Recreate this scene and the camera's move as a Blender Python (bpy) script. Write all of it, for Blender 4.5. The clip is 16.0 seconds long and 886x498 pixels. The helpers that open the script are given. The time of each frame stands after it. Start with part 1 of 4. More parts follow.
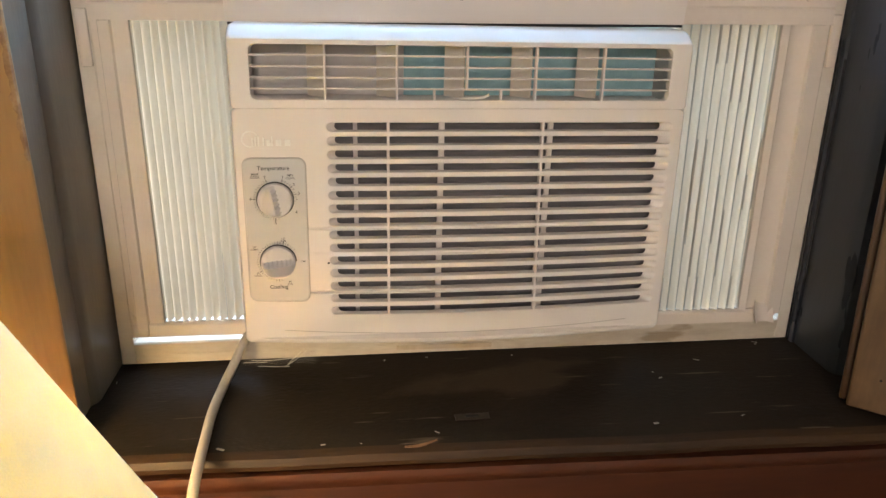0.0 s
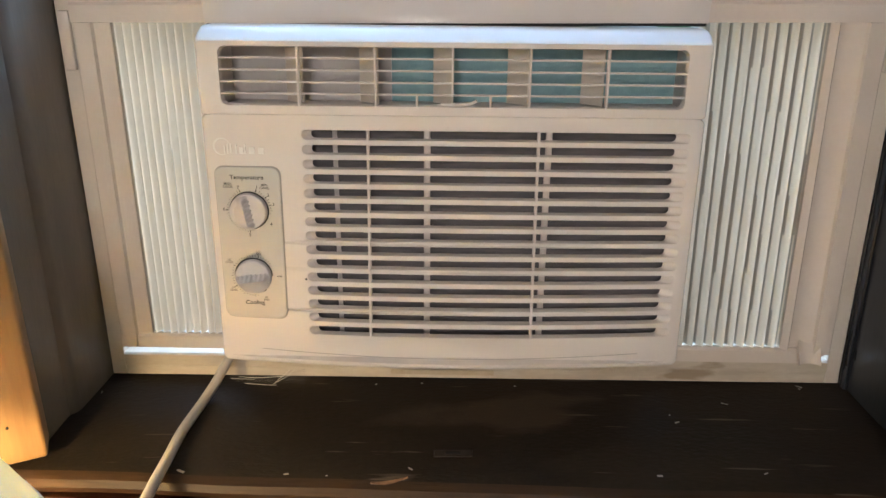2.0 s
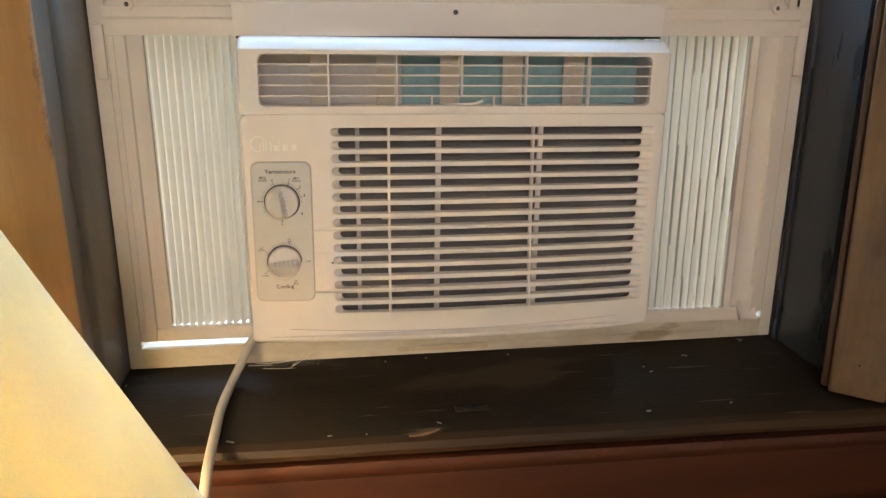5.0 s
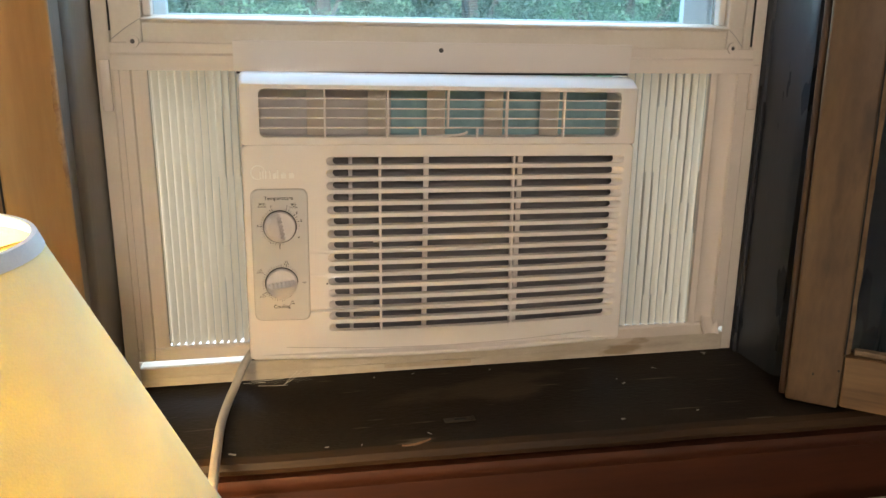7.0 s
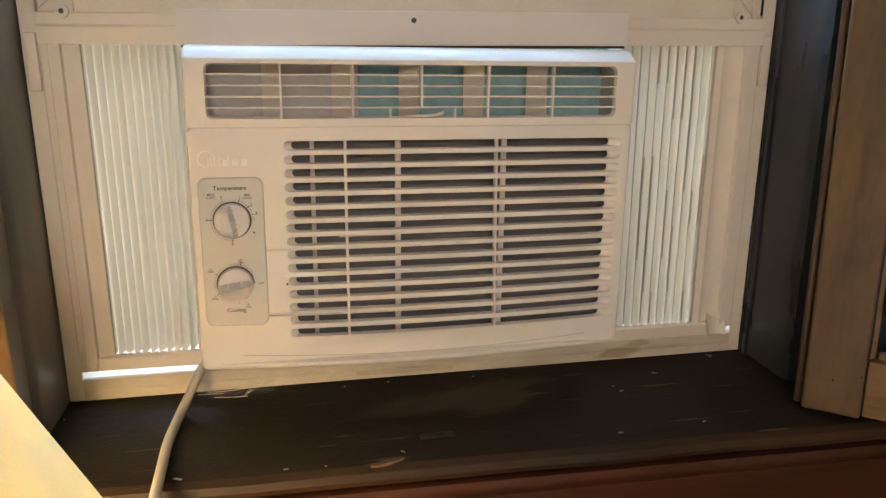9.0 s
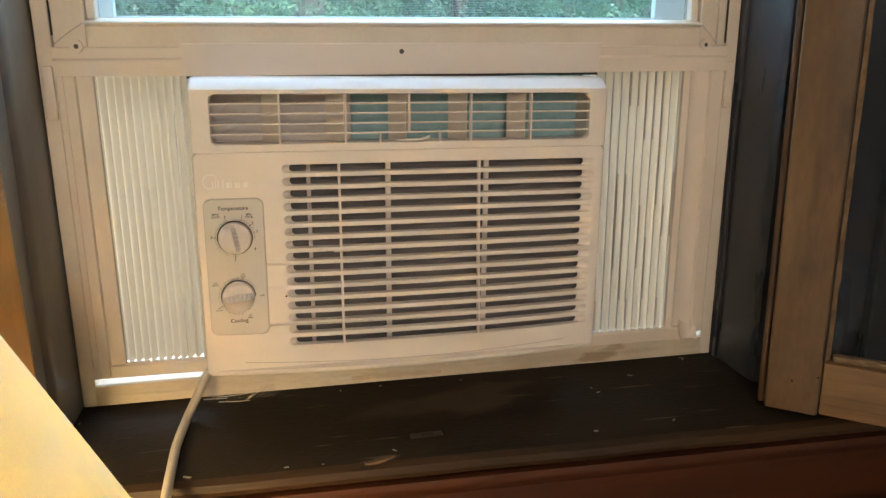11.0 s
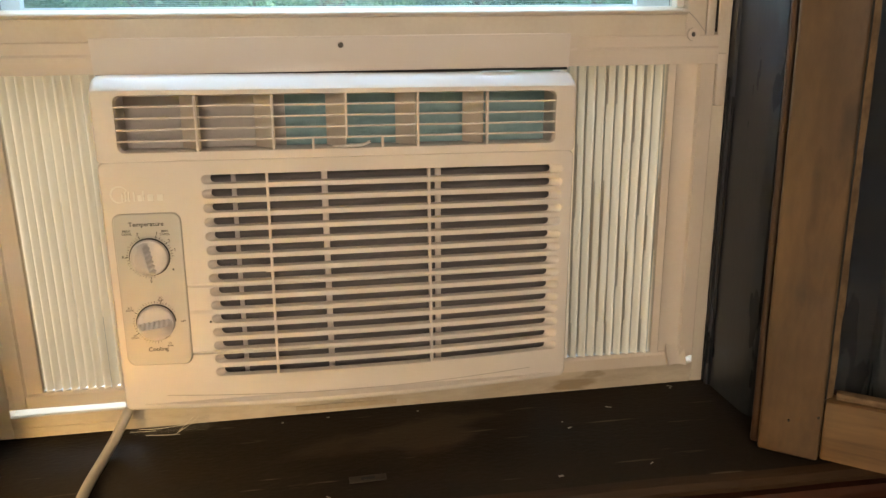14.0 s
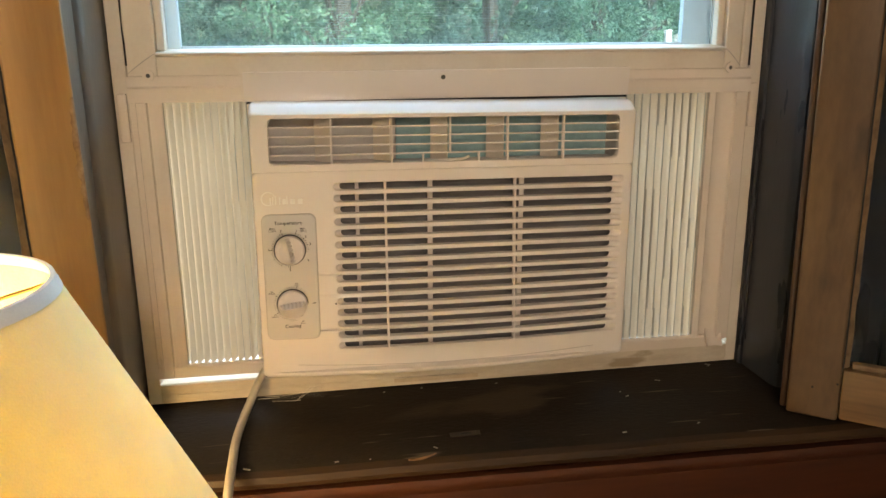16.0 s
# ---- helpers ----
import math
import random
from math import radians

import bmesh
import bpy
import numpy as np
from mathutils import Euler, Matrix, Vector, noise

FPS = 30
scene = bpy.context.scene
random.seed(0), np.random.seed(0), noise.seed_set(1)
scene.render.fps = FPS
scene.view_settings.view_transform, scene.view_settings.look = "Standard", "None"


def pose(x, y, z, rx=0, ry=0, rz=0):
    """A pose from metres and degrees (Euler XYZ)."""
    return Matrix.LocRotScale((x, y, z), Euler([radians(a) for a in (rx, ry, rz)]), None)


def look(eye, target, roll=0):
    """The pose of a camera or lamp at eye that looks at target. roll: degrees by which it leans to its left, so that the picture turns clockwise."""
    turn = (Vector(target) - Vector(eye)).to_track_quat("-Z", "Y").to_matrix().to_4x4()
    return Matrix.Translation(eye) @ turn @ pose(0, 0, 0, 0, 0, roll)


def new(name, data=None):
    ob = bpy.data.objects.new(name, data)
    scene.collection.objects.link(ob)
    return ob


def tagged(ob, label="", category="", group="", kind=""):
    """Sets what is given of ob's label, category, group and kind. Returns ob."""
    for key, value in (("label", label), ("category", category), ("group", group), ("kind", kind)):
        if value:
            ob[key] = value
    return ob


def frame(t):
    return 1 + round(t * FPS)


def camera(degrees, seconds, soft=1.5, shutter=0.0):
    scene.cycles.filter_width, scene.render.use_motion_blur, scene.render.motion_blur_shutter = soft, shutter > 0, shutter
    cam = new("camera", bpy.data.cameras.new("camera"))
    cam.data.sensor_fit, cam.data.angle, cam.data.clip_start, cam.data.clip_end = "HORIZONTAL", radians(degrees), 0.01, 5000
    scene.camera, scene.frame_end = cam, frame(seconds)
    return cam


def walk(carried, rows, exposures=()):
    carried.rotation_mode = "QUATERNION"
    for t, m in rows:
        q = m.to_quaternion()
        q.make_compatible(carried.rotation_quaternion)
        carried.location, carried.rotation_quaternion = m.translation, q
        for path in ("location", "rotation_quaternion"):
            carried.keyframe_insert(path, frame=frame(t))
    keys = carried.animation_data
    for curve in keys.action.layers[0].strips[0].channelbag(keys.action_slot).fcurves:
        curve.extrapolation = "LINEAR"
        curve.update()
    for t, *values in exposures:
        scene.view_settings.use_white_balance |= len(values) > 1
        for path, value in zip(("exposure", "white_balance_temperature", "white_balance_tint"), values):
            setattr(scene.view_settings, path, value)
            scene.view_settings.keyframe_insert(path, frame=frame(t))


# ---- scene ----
cam = camera(60.3, 16.0, soft=1.5)
PATH = [
    (0, (-0.089, 0.004, 1.178), (0.111, 1.875, 0.499), 0.8),
    (0.5, (-0.032, 0.041, 1.171), (0.065, 1.924, 0.502), 0.6),
    (1, (0.011, 0.056, 1.169), (0.03, 1.942, 0.503), 0.5),
    (1.5, (0.029, 0.06, 1.172), (-0.014, 1.948, 0.511), 0.2),
    (2, (0.019, 0.058, 1.168), (-0.061, 1.944, 0.509), -0.1),
    (2.5, (0.008, 0.064, 1.147), (-0.088, 1.948, 0.483), -0.4),
    (3, (0.014, 0.059, 1.151), (-0.069, 1.947, 0.498), -0.7),
    (3.5, (0.003, 0.044, 1.15), (-0.025, 1.943, 0.522), -0.8),
    (5.8, (-0.139, -0.077, 1.146), (0.196, 1.819, 0.605), 0.8),
    (6, (-0.137, -0.081, 1.151), (0.206, 1.815, 0.614), 0.9),
    (6.5, (-0.139, -0.084, 1.158), (0.216, 1.815, 0.638), 0.8),
    (7, (-0.141, -0.087, 1.157), (0.207, 1.818, 0.657), 0.6),
    (7.5, (-0.143, -0.087, 1.158), (0.198, 1.819, 0.657), 0.5),
    (8, (-0.145, -0.08, 1.154), (0.187, 1.828, 0.654), 0.4),
    (8.5, (-0.138, -0.05, 1.149), (0.195, 1.855, 0.64), 0.3),
    (9, (-0.104, -0.009, 1.139), (0.245, 1.89, 0.617), 0.2),
    (9.2, (-0.089, 0.005, 1.143), (0.27, 1.899, 0.613), 0.2),
    (11.5, (-0.113, -0.079, 1.169), (0.248, 1.823, 0.668), -0.3),
    (12, (-0.118, -0.085, 1.176), (0.246, 1.819, 0.684), -0.5),
    (12.5, (-0.106, -0.078, 1.176), (0.264, 1.824, 0.681), -0.7),
    (13, (-0.085, -0.061, 1.168), (0.277, 1.838, 0.657), -0.8),
    (13.5, (-0.039, -0.031, 1.168), (0.301, 1.868, 0.639), -0.7),
    (14, (-0.016, 0.016, 1.163), (0.27, 1.922, 0.631), -0.7),
    (14.5, (-0.027, 0.053, 1.151), (0.215, 1.964, 0.616), -0.7),
    (15, (-0.049, 0.021, 1.165), (0.188, 1.938, 0.647), -0.5),
    (15.5, (-0.099, -0.053, 1.189), (0.154, 1.865, 0.682), -0.5),
    (16, (-0.123, -0.111, 1.185), (0.16, 1.804, 0.683), -0.6),
]
EXPOSURES = [(0.0, 2.92, 6300, 12), (1.5, 2.80, 5900, 12), (3.5, 2.84, 5900, 10), (6.0, 2.72, 6600, 11), (7.0, 2.70, 6600, 11), (9.0, 2.72, 6600, 11), (11.5, 2.70, 7150, 11), (12.5, 2.72, 7500, 12), (14.5, 2.78, 7600, 12), (16.0, 2.66, 7700, 12)]
walk(cam, [(t, look(eye, target, roll)) for t, eye, target, roll in PATH], EXPOSURES)
SKY, SUN, BULB_GLOW, ROOM_GLOW, WINDOW_WATTS, SIDE_WATTS = 0.15, 2.6, 26.0, 5.2, 2.6, 0.065

# ---------------------------------------------------------------- light
world = bpy.data.worlds.new("daylight")
scene.world = world
world.use_nodes = True
wn = world.node_tree.nodes
sky = wn.new("ShaderNodeTexSky")
sky.sky_type, sky.sun_disc = "NISHITA", False
sky.sun_elevation, sky.sun_rotation = radians(48), radians(200)
sky.air_density, sky.dust_density, sky.ozone_density = 1.0, 1.5, 1.5
wn["Background"].inputs["Strength"].default_value = SKY
world.node_tree.links.new(sky.outputs["Color"], wn["Background"].inputs["Color"])
sun = new("sun", bpy.data.lights.new("sun", "SUN"))
sun.data.energy, sun.data.angle, sun.data.color = SUN, radians(10), (1.0, 0.95, 0.88)
sun.matrix_world = pose(0, 0, 10, 42, 0, 20)

# unseen area lamp outside, added to boost the sky's light at the window
daylight = new("window_sky_fill", bpy.data.lights.new("window_sky_fill", "AREA"))
daylight.data.shape, daylight.data.size, daylight.data.size_y = "RECTANGLE", 0.80, 0.34
daylight.data.energy, daylight.data.color = WINDOW_WATTS, (0.50, 0.74, 1.0)
daylight.matrix_world = look((0.02, 1.16, 1.66), (0.02, 0.74, 1.02))

# area lamps added outside to brighten the two pleated panels from behind
for sx, watts in ((-0.285, 2.1 * SIDE_WATTS), (0.300, SIDE_WATTS)):
    side = new("panel_backlight_fill", bpy.data.lights.new("panel_backlight_fill", "AREA"))
    side.data.shape, side.data.size, side.data.size_y = "RECTANGLE", 0.13, 0.27
    side.data.energy, side.data.color = watts, (0.90, 0.96, 1.0)
    side.matrix_world = look((sx, 0.98, 0.975), (sx, 0.74, 0.975))

# ---------------------------------------------------------------- materials


def mat(name, a, b=None, rough=0.5, metal=0.0, scale=30.0, fine=220.0, bump=0.1, stretch=(1, 1, 1), wear=None, amount=0.62,
        coat=0.0, vary=0.0, spec=0.5, rvar=0.12, scratch=None):
    """A surface of two tones mixed by coarse and fine grain, with relief and, where given, worn patches."""
    m = bpy.data.materials.new(name)
    m.use_nodes = True
    n, l = m.node_tree.nodes, m.node_tree.links
    s = n["Principled BSDF"]
    b = b or tuple(c * 0.86 for c in a)
    tc, mp = n.new("ShaderNodeTexCoord"), n.new("ShaderNodeMapping")
    mp.inputs["Scale"].default_value = stretch
    l.new(tc.outputs["Object"], mp.inputs["Vector"])

    def grain(size, detail):
        t = n.new("ShaderNodeTexNoise")
        t.inputs["Scale"].default_value, t.inputs["Detail"].default_value = size, detail
        l.new(mp.outputs["Vector"], t.inputs["Vector"])
        return t
    g1, g2 = grain(scale, 5.0), grain(fine, 3.0)
    add = n.new("ShaderNodeMath")
    add.operation = "MULTIPLY_ADD"
    add.inputs[1].default_value, add.inputs[2].default_value = 0.35, 0.0
    l.new(g2.outputs["Fac"], add.inputs[0])
    l.new(g1.outputs["Fac"], add.inputs[2])
    ramp = n.new("ShaderNodeValToRGB")
    ramp.color_ramp.elements[0].position, ramp.color_ramp.elements[1].position = 0.48, 0.88
    ramp.color_ramp.elements[0].color, ramp.color_ramp.elements[1].color = (*a, 1), (*b, 1)
    l.new(add.outputs[0], ramp.inputs[0])
    col = ramp.outputs[0]
    if wear:
        w = grain(scale * 0.6, 8.0)
        wr = n.new("ShaderNodeValToRGB")
        wr.color_ramp.elements[0].position, wr.color_ramp.elements[1].position = amount, amount + 0.05
        l.new(w.outputs["Fac"], wr.inputs[0])
        mx = n.new("ShaderNodeMix")
        mx.data_type = "RGBA"
        l.new(wr.outputs[0], mx.inputs[0])
        l.new(col, mx.inputs[6])
        mx.inputs[7].default_value = (*wear, 1)
        col = mx.outputs[2]
    if scratch:
        for turn, size, edge in ((0.25, 55.0, 0.70), (-0.5, 90.0, 0.715)):
            sm, st, sr, sx = n.new("ShaderNodeMapping"), n.new("ShaderNodeTexNoise"), n.new("ShaderNodeValToRGB"), n.new("ShaderNodeMix")
            sm.inputs["Scale"].default_value, sm.inputs["Rotation"].default_value = (0.12, 1.6, 1.0), (0, 0, turn)
            st.inputs["Scale"].default_value, st.inputs["Detail"].default_value = size, 4.0
            l.new(tc.outputs["Object"], sm.inputs["Vector"])
            l.new(sm.outputs[0], st.inputs["Vector"])
            l.new(st.outputs["Fac"], sr.inputs[0])
            sr.color_ramp.elements[0].position, sr.color_ramp.elements[1].position = edge - 0.03, edge + 0.02
            sx.data_type = "RGBA"
            l.new(sr.outputs[0], sx.inputs[0])
            l.new(col, sx.inputs[6])
            sx.inputs[7].default_value = (*scratch, 1)
            col = sx.outputs[2]
    if vary:
        oi, hs, mr = n.new("ShaderNodeObjectInfo"), n.new("ShaderNodeHueSaturation"), n.new("ShaderNodeMapRange")
        mr.inputs["To Min"].default_value, mr.inputs["To Max"].default_value = 1 - vary, 1 + vary
        l.new(oi.outputs["Random"], mr.inputs["Value"])
        l.new(mr.outputs[0], hs.inputs["Value"])
        l.new(col, hs.inputs["Color"])
        col = hs.outputs[0]
    l.new(col, s.inputs["Base Color"])
    rr = n.new("ShaderNodeMapRange")
    rr.inputs["To Min"].default_value, rr.inputs["To Max"].default_value = max(0.02, rough - rvar), min(1, rough + rvar)
    l.new(g1.outputs["Fac"], rr.inputs["Value"])
    l.new(rr.outputs[0], s.inputs["Roughness"])
    s.inputs["Metallic"].default_value, s.inputs["Coat Weight"].default_value = metal, coat
    s.inputs["Specular IOR Level"].default_value = spec
    bp = n.new("ShaderNodeBump")
    bp.inputs["Strength"].default_value, bp.inputs["Distance"].default_value = bump, 0.002
    l.new(add.outputs[0], bp.inputs["Height"])
    l.new(bp.outputs[0], s.inputs["Normal"])
    return m


def sheet(name, colour, through_colour, share, rough=0.6, weave=0.0):
    """A thin sheet that lets part of the light through."""
    m = mat(name, colour, tuple(c * (0.82 if weave else 0.93) for c in colour), rough, scale=14, fine=weave or 300, bump=0.35 if weave else 0.08)
    n, l = m.node_tree.nodes, m.node_tree.links
    tr, mx = n.new("ShaderNodeBsdfTranslucent"), n.new("ShaderNodeMixShader")
    tr.inputs["Color"].default_value = (*through_colour, 1)
    mx.inputs[0].default_value = share
    if weave:
        tc, sums = n.new("ShaderNodeTexCoord"), []
        for size, low, high in ((38.0, 0.86, 1.10), (420.0, 0.72, 1.22)):
            t, r = n.new("ShaderNodeTexNoise"), n.new("ShaderNodeMapRange")
            t.inputs["Scale"].default_value, t.inputs["Detail"].default_value = size, 4.0
            r.inputs["From Min"].default_value, r.inputs["From Max"].default_value = 0.3, 0.7
            r.inputs["To Min"].default_value, r.inputs["To Max"].default_value = low * share ** 0.5, high * share ** 0.5
            l.new(tc.outputs["Object"], t.inputs["Vector"])
            l.new(t.outputs["Fac"], r.inputs["Value"])
            sums.append(r.outputs[0])
        both = n.new("ShaderNodeMath")
        both.operation = "MULTIPLY"
        l.new(sums[0], both.inputs[0])
        l.new(sums[1], both.inputs[1])
        l.new(both.outputs[0], mx.inputs[0])
    l.new(n["Principled BSDF"].outputs[0], mx.inputs[1])
    l.new(tr.outputs[0], mx.inputs[2])
    l.new(mx.outputs[0], n["Material Output"].inputs["Surface"])
    return m


def glass(name, colour=(1, 1, 1), rough=0.0, ior=1.45):
    m = bpy.data.materials.new(name)
    m.use_nodes = True
    s = m.node_tree.nodes["Principled BSDF"]
    s.inputs["Base Color"].default_value = (*colour, 1)
    s.inputs["Transmission Weight"].default_value, s.inputs["Roughness"].default_value, s.inputs["IOR"].default_value = 1.0, rough, ior
    return m


def glow(name, colour, strength):
    m = bpy.data.materials.new(name)
    m.use_nodes = True
    s = m.node_tree.nodes["Principled BSDF"]
    s.inputs["Emission Color"].default_value, s.inputs["Emission Strength"].default_value = (*colour, 1), strength
    return m


def mesh_cloth(name, colour, pitch, covers):
    """Insect screen: fine wires, open between them."""
    m = bpy.data.materials.new(name)
    m.use_nodes = True
    n, l = m.node_tree.nodes, m.node_tree.links
    tc = n.new("ShaderNodeTexCoord")
    sep = n.new("ShaderNodeSeparateXYZ")
    l.new(tc.outputs["Object"], sep.inputs[0])
    outs = []
    for axis, cover in zip("XZ", covers):
        d, f, c = n.new("ShaderNodeMath"), n.new("ShaderNodeMath"), n.new("ShaderNodeMath")
        d.operation, f.operation, c.operation = "DIVIDE", "FRACT", "LESS_THAN"
        d.inputs[1].default_value, c.inputs[1].default_value = pitch, cover
        l.new(sep.outputs[axis], d.inputs[0])
        l.new(d.outputs[0], f.inputs[0])
        l.new(f.outputs[0], c.inputs[0])
        outs.append(c.outputs[0])
    mx = n.new("ShaderNodeMath")
    mx.operation = "MAXIMUM"
    l.new(outs[0], mx.inputs[0])
    l.new(outs[1], mx.inputs[1])
    s = n["Principled BSDF"]
    s.inputs["Base Color"].default_value, s.inputs["Roughness"].default_value = (*colour, 1), 0.5
    l.new(mx.outputs[0], s.inputs["Alpha"])
    return m


WHITE_PLASTIC = mat("white plastic", (0.80, 0.75, 0.70), (0.77, 0.72, 0.67), 0.2, scale=9, fine=400, bump=0.015, rvar=0.05)
WHITE_BARS = mat("white grille plastic", (0.76, 0.70, 0.65), (0.72, 0.66, 0.61), 0.34, scale=20, fine=400, bump=0.02, rvar=0.05)
CURTAIN_FRAME = mat("ivory plastic", (0.76, 0.68, 0.60), (0.71, 0.63, 0.55), 0.2, scale=12, fine=300, bump=0.02, rvar=0.06)
VINYL = mat("window vinyl", (0.72, 0.66, 0.57), (0.65, 0.58, 0.49), 0.42, scale=16, fine=260, bump=0.05, wear=(0.50, 0.43, 0.34), amount=0.69)
VINYL_DIRTY = mat("stained vinyl", (0.66, 0.59, 0.48), (0.52, 0.44, 0.34), 0.5, scale=24, fine=200, bump=0.1, wear=(0.36, 0.28, 0.19), amount=0.64, stretch=(0.5, 1, 1.5))
PANEL_GREY = mat("silver panel film", (0.60, 0.59, 0.57), (0.57, 0.56, 0.54), 0.33, metal=0.35, scale=40, fine=900, bump=0.01)
ENAMEL = mat("white enamel", (0.78, 0.72, 0.67), (0.76, 0.70, 0.65), 0.09, scale=5, fine=30, bump=0.01, rvar=0.03)
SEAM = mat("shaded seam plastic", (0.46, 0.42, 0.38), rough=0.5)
KNOB_GREY = mat("pearl knob plastic", (0.66, 0.63, 0.62), (0.60, 0.57, 0.57), 0.28, scale=30, fine=500, bump=0.02)
INK = mat("printed ink", (0.012, 0.012, 0.014), rough=0.6)
BLACK_GAP = mat("black recess", (0.012, 0.012, 0.013), rough=0.7)
FILTER = mat("dark filter mesh", (0.17, 0.155, 0.155), (0.09, 0.085, 0.09), 0.5, scale=60, fine=900, bump=0.5, stretch=(0.25, 1, 3))
INNER_GREY = mat("grey inner plastic", (0.62, 0.58, 0.56), (0.55, 0.51, 0.49), 0.5, scale=20, fine=300)
VANE = mat("beige vane plastic", (0.74, 0.67, 0.59), (0.68, 0.61, 0.53), 0.4, scale=20, fine=300, bump=0.03)
TEAL_FOAM = mat("teal foam", (0.34, 0.53, 0.57), (0.27, 0.45, 0.50), 0.85, scale=90, fine=700, bump=0.5, wear=(0.3, 0.45, 0.46), amount=0.70)
SEAL = mat("dark grey gap fill", (0.09, 0.085, 0.08), rough=0.9, scale=200, bump=0.4)
PLEAT = sheet("pleated vinyl", (0.86, 0.81, 0.70), (1.0, 0.84, 0.64), 0.42, 0.35)
# darker, opaque copy of the pleat vinyl: shade painted into the folds
PLEAT_SHADED = mat("shaded pleat fold vinyl", (0.62, 0.57, 0.49), (0.57, 0.53, 0.45), 0.4, scale=14, fine=300, bump=0.05)
DARK_PAINT = mat("dark sill paint", (0.013, 0.0095, 0.0065), (0.024, 0.017, 0.0108), 0.6, scale=9, fine=200, bump=0.8, stretch=(0.7, 1.6, 2), wear=(0.048, 0.034, 0.022), amount=0.60, rvar=0.15, spec=0.14, scratch=(0.10, 0.076, 0.052))
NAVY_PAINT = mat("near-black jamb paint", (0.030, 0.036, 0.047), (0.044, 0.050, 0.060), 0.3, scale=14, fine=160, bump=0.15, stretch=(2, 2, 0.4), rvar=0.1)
PAINT_RUN = mat("glossy black paint", (0.02, 0.022, 0.026), rough=0.08, rvar=0.03, bump=0.05)
# lighter, warmer jamb paint: the table lamp's light is put into its colour
JAMB_LAMPLIT = mat("lamplit jamb paint", (0.13, 0.116, 0.102), (0.17, 0.15, 0.13), 0.32, scale=12, fine=160, bump=0.2, stretch=(2, 2, 0.4), wear=(0.07, 0.06, 0.05), amount=0.62, rvar=0.1)
OAK = mat("weathered stained wood", (0.150, 0.090, 0.045), (0.080, 0.048, 0.025), 0.42, scale=9, fine=70, bump=0.45, stretch=(2.4, 2.4, 0.8), wear=(0.060, 0.037, 0.021), amount=0.55)
OAK_CROSS = mat("weathered stained rail wood", (0.21, 0.122, 0.055), (0.10, 0.057, 0.027), 0.42, scale=9, fine=70, bump=0.35, stretch=(0.45, 5, 5), wear=(0.05, 0.028, 0.015), amount=0.58)
OAK_EDGE = mat("red-brown edge wood", (0.085, 0.045, 0.026), (0.045, 0.024, 0.015), 0.38, scale=9, fine=70, bump=0.3, stretch=(5, 5, 0.45))
# left leaf's wood, lightened and warmed in colour for the lamp beside it
OAK_LAMPLIT = mat("lamplit orange wood", (0.43, 0.25, 0.10), (0.32, 0.175, 0.066), 0.38, scale=7, fine=60, bump=0.15, stretch=(4, 4, 0.4), wear=(0.31, 0.145, 0.048), amount=0.62)
EDGE_WORN = mat("bare worn wood", (0.42, 0.27, 0.14), (0.2, 0.1, 0.045), 0.8, scale=60, fine=300, bump=0.6)
PUTTY = mat("brown putty bead", (0.25, 0.165, 0.088), (0.13, 0.08, 0.042), 0.6, scale=50, fine=200, bump=0.5)
NOSE_WOOD = mat("worn sill edge", (0.022, 0.012, 0.006), (0.048, 0.026, 0.012), 0.55, spec=0.2, scale=11, fine=120, bump=0.5, stretch=(0.35, 3, 3), wear=(0.095, 0.055, 0.028), amount=0.63, rvar=0.15)
RED_WOOD = mat("red-brown varnished wood", (0.070, 0.022, 0.010), (0.040, 0.013, 0.007), 0.42, scale=7, fine=60, bump=0.12, stretch=(0.4, 4, 4))
GLASS = glass("window glass", (0.76, 0.93, 1.0))
LEAF_GLASS = glass("old pane glass", (0.80, 0.86, 0.92), 0.0, 1.2)
ALUMINIUM = mat("outer aluminium", (0.62, 0.66, 0.70), (0.55, 0.6, 0.65), 0.45, metal=0.2, scale=30)
SCREEN = mesh_cloth("insect screen", (0.34, 0.46, 0.52), 0.0017, (0.07, 0.15))
FABRIC = sheet("linen shade fabric", (0.76, 0.70, 0.43), (0.92, 0.79, 0.08), 0.21, 0.9, weave=900)
TRIM_TAPE = sheet("white shade trim", (0.86, 0.84, 0.80), (0.8, 0.75, 0.68), 0.25, 0.8, weave=700)
BRASS = mat("aged brass", (0.45, 0.31, 0.12), (0.36, 0.24, 0.09), 0.35, metal=1.0)
CERAMIC = mat("cream ceramic", (0.62, 0.56, 0.45), rough=0.2)
BULB = glow("lit bulb", (1.0, 0.72, 0.36), BULB_GLOW)
OPAL = glow("opal glass", (1.0, 0.90, 0.80), ROOM_GLOW)
CORD = mat("grey cord rubber", (0.46, 0.42, 0.36), (0.42, 0.38, 0.32), 0.5, scale=80, bump=0.05)
DARK_WALL = mat("dark brown wall wood", (0.045, 0.030, 0.020), (0.03, 0.02, 0.014), 0.5, scale=6, fine=60, bump=0.15, stretch=(4, 4, 0.4))
PLASTER = mat("cream plaster", (0.64, 0.57, 0.48), (0.60, 0.53, 0.44), 0.8, scale=6, fine=80, bump=0.15)
CEILING = mat("off-white ceiling", (0.75, 0.71, 0.64), (0.70, 0.66, 0.59), 0.85, scale=5, fine=90, bump=0.1)
FLOOR_WOOD = mat("oak floorboards", (0.22, 0.12, 0.055), (0.15, 0.08, 0.035), 0.4, scale=6, fine=60, stretch=(4, 0.4, 1), vary=0.2)
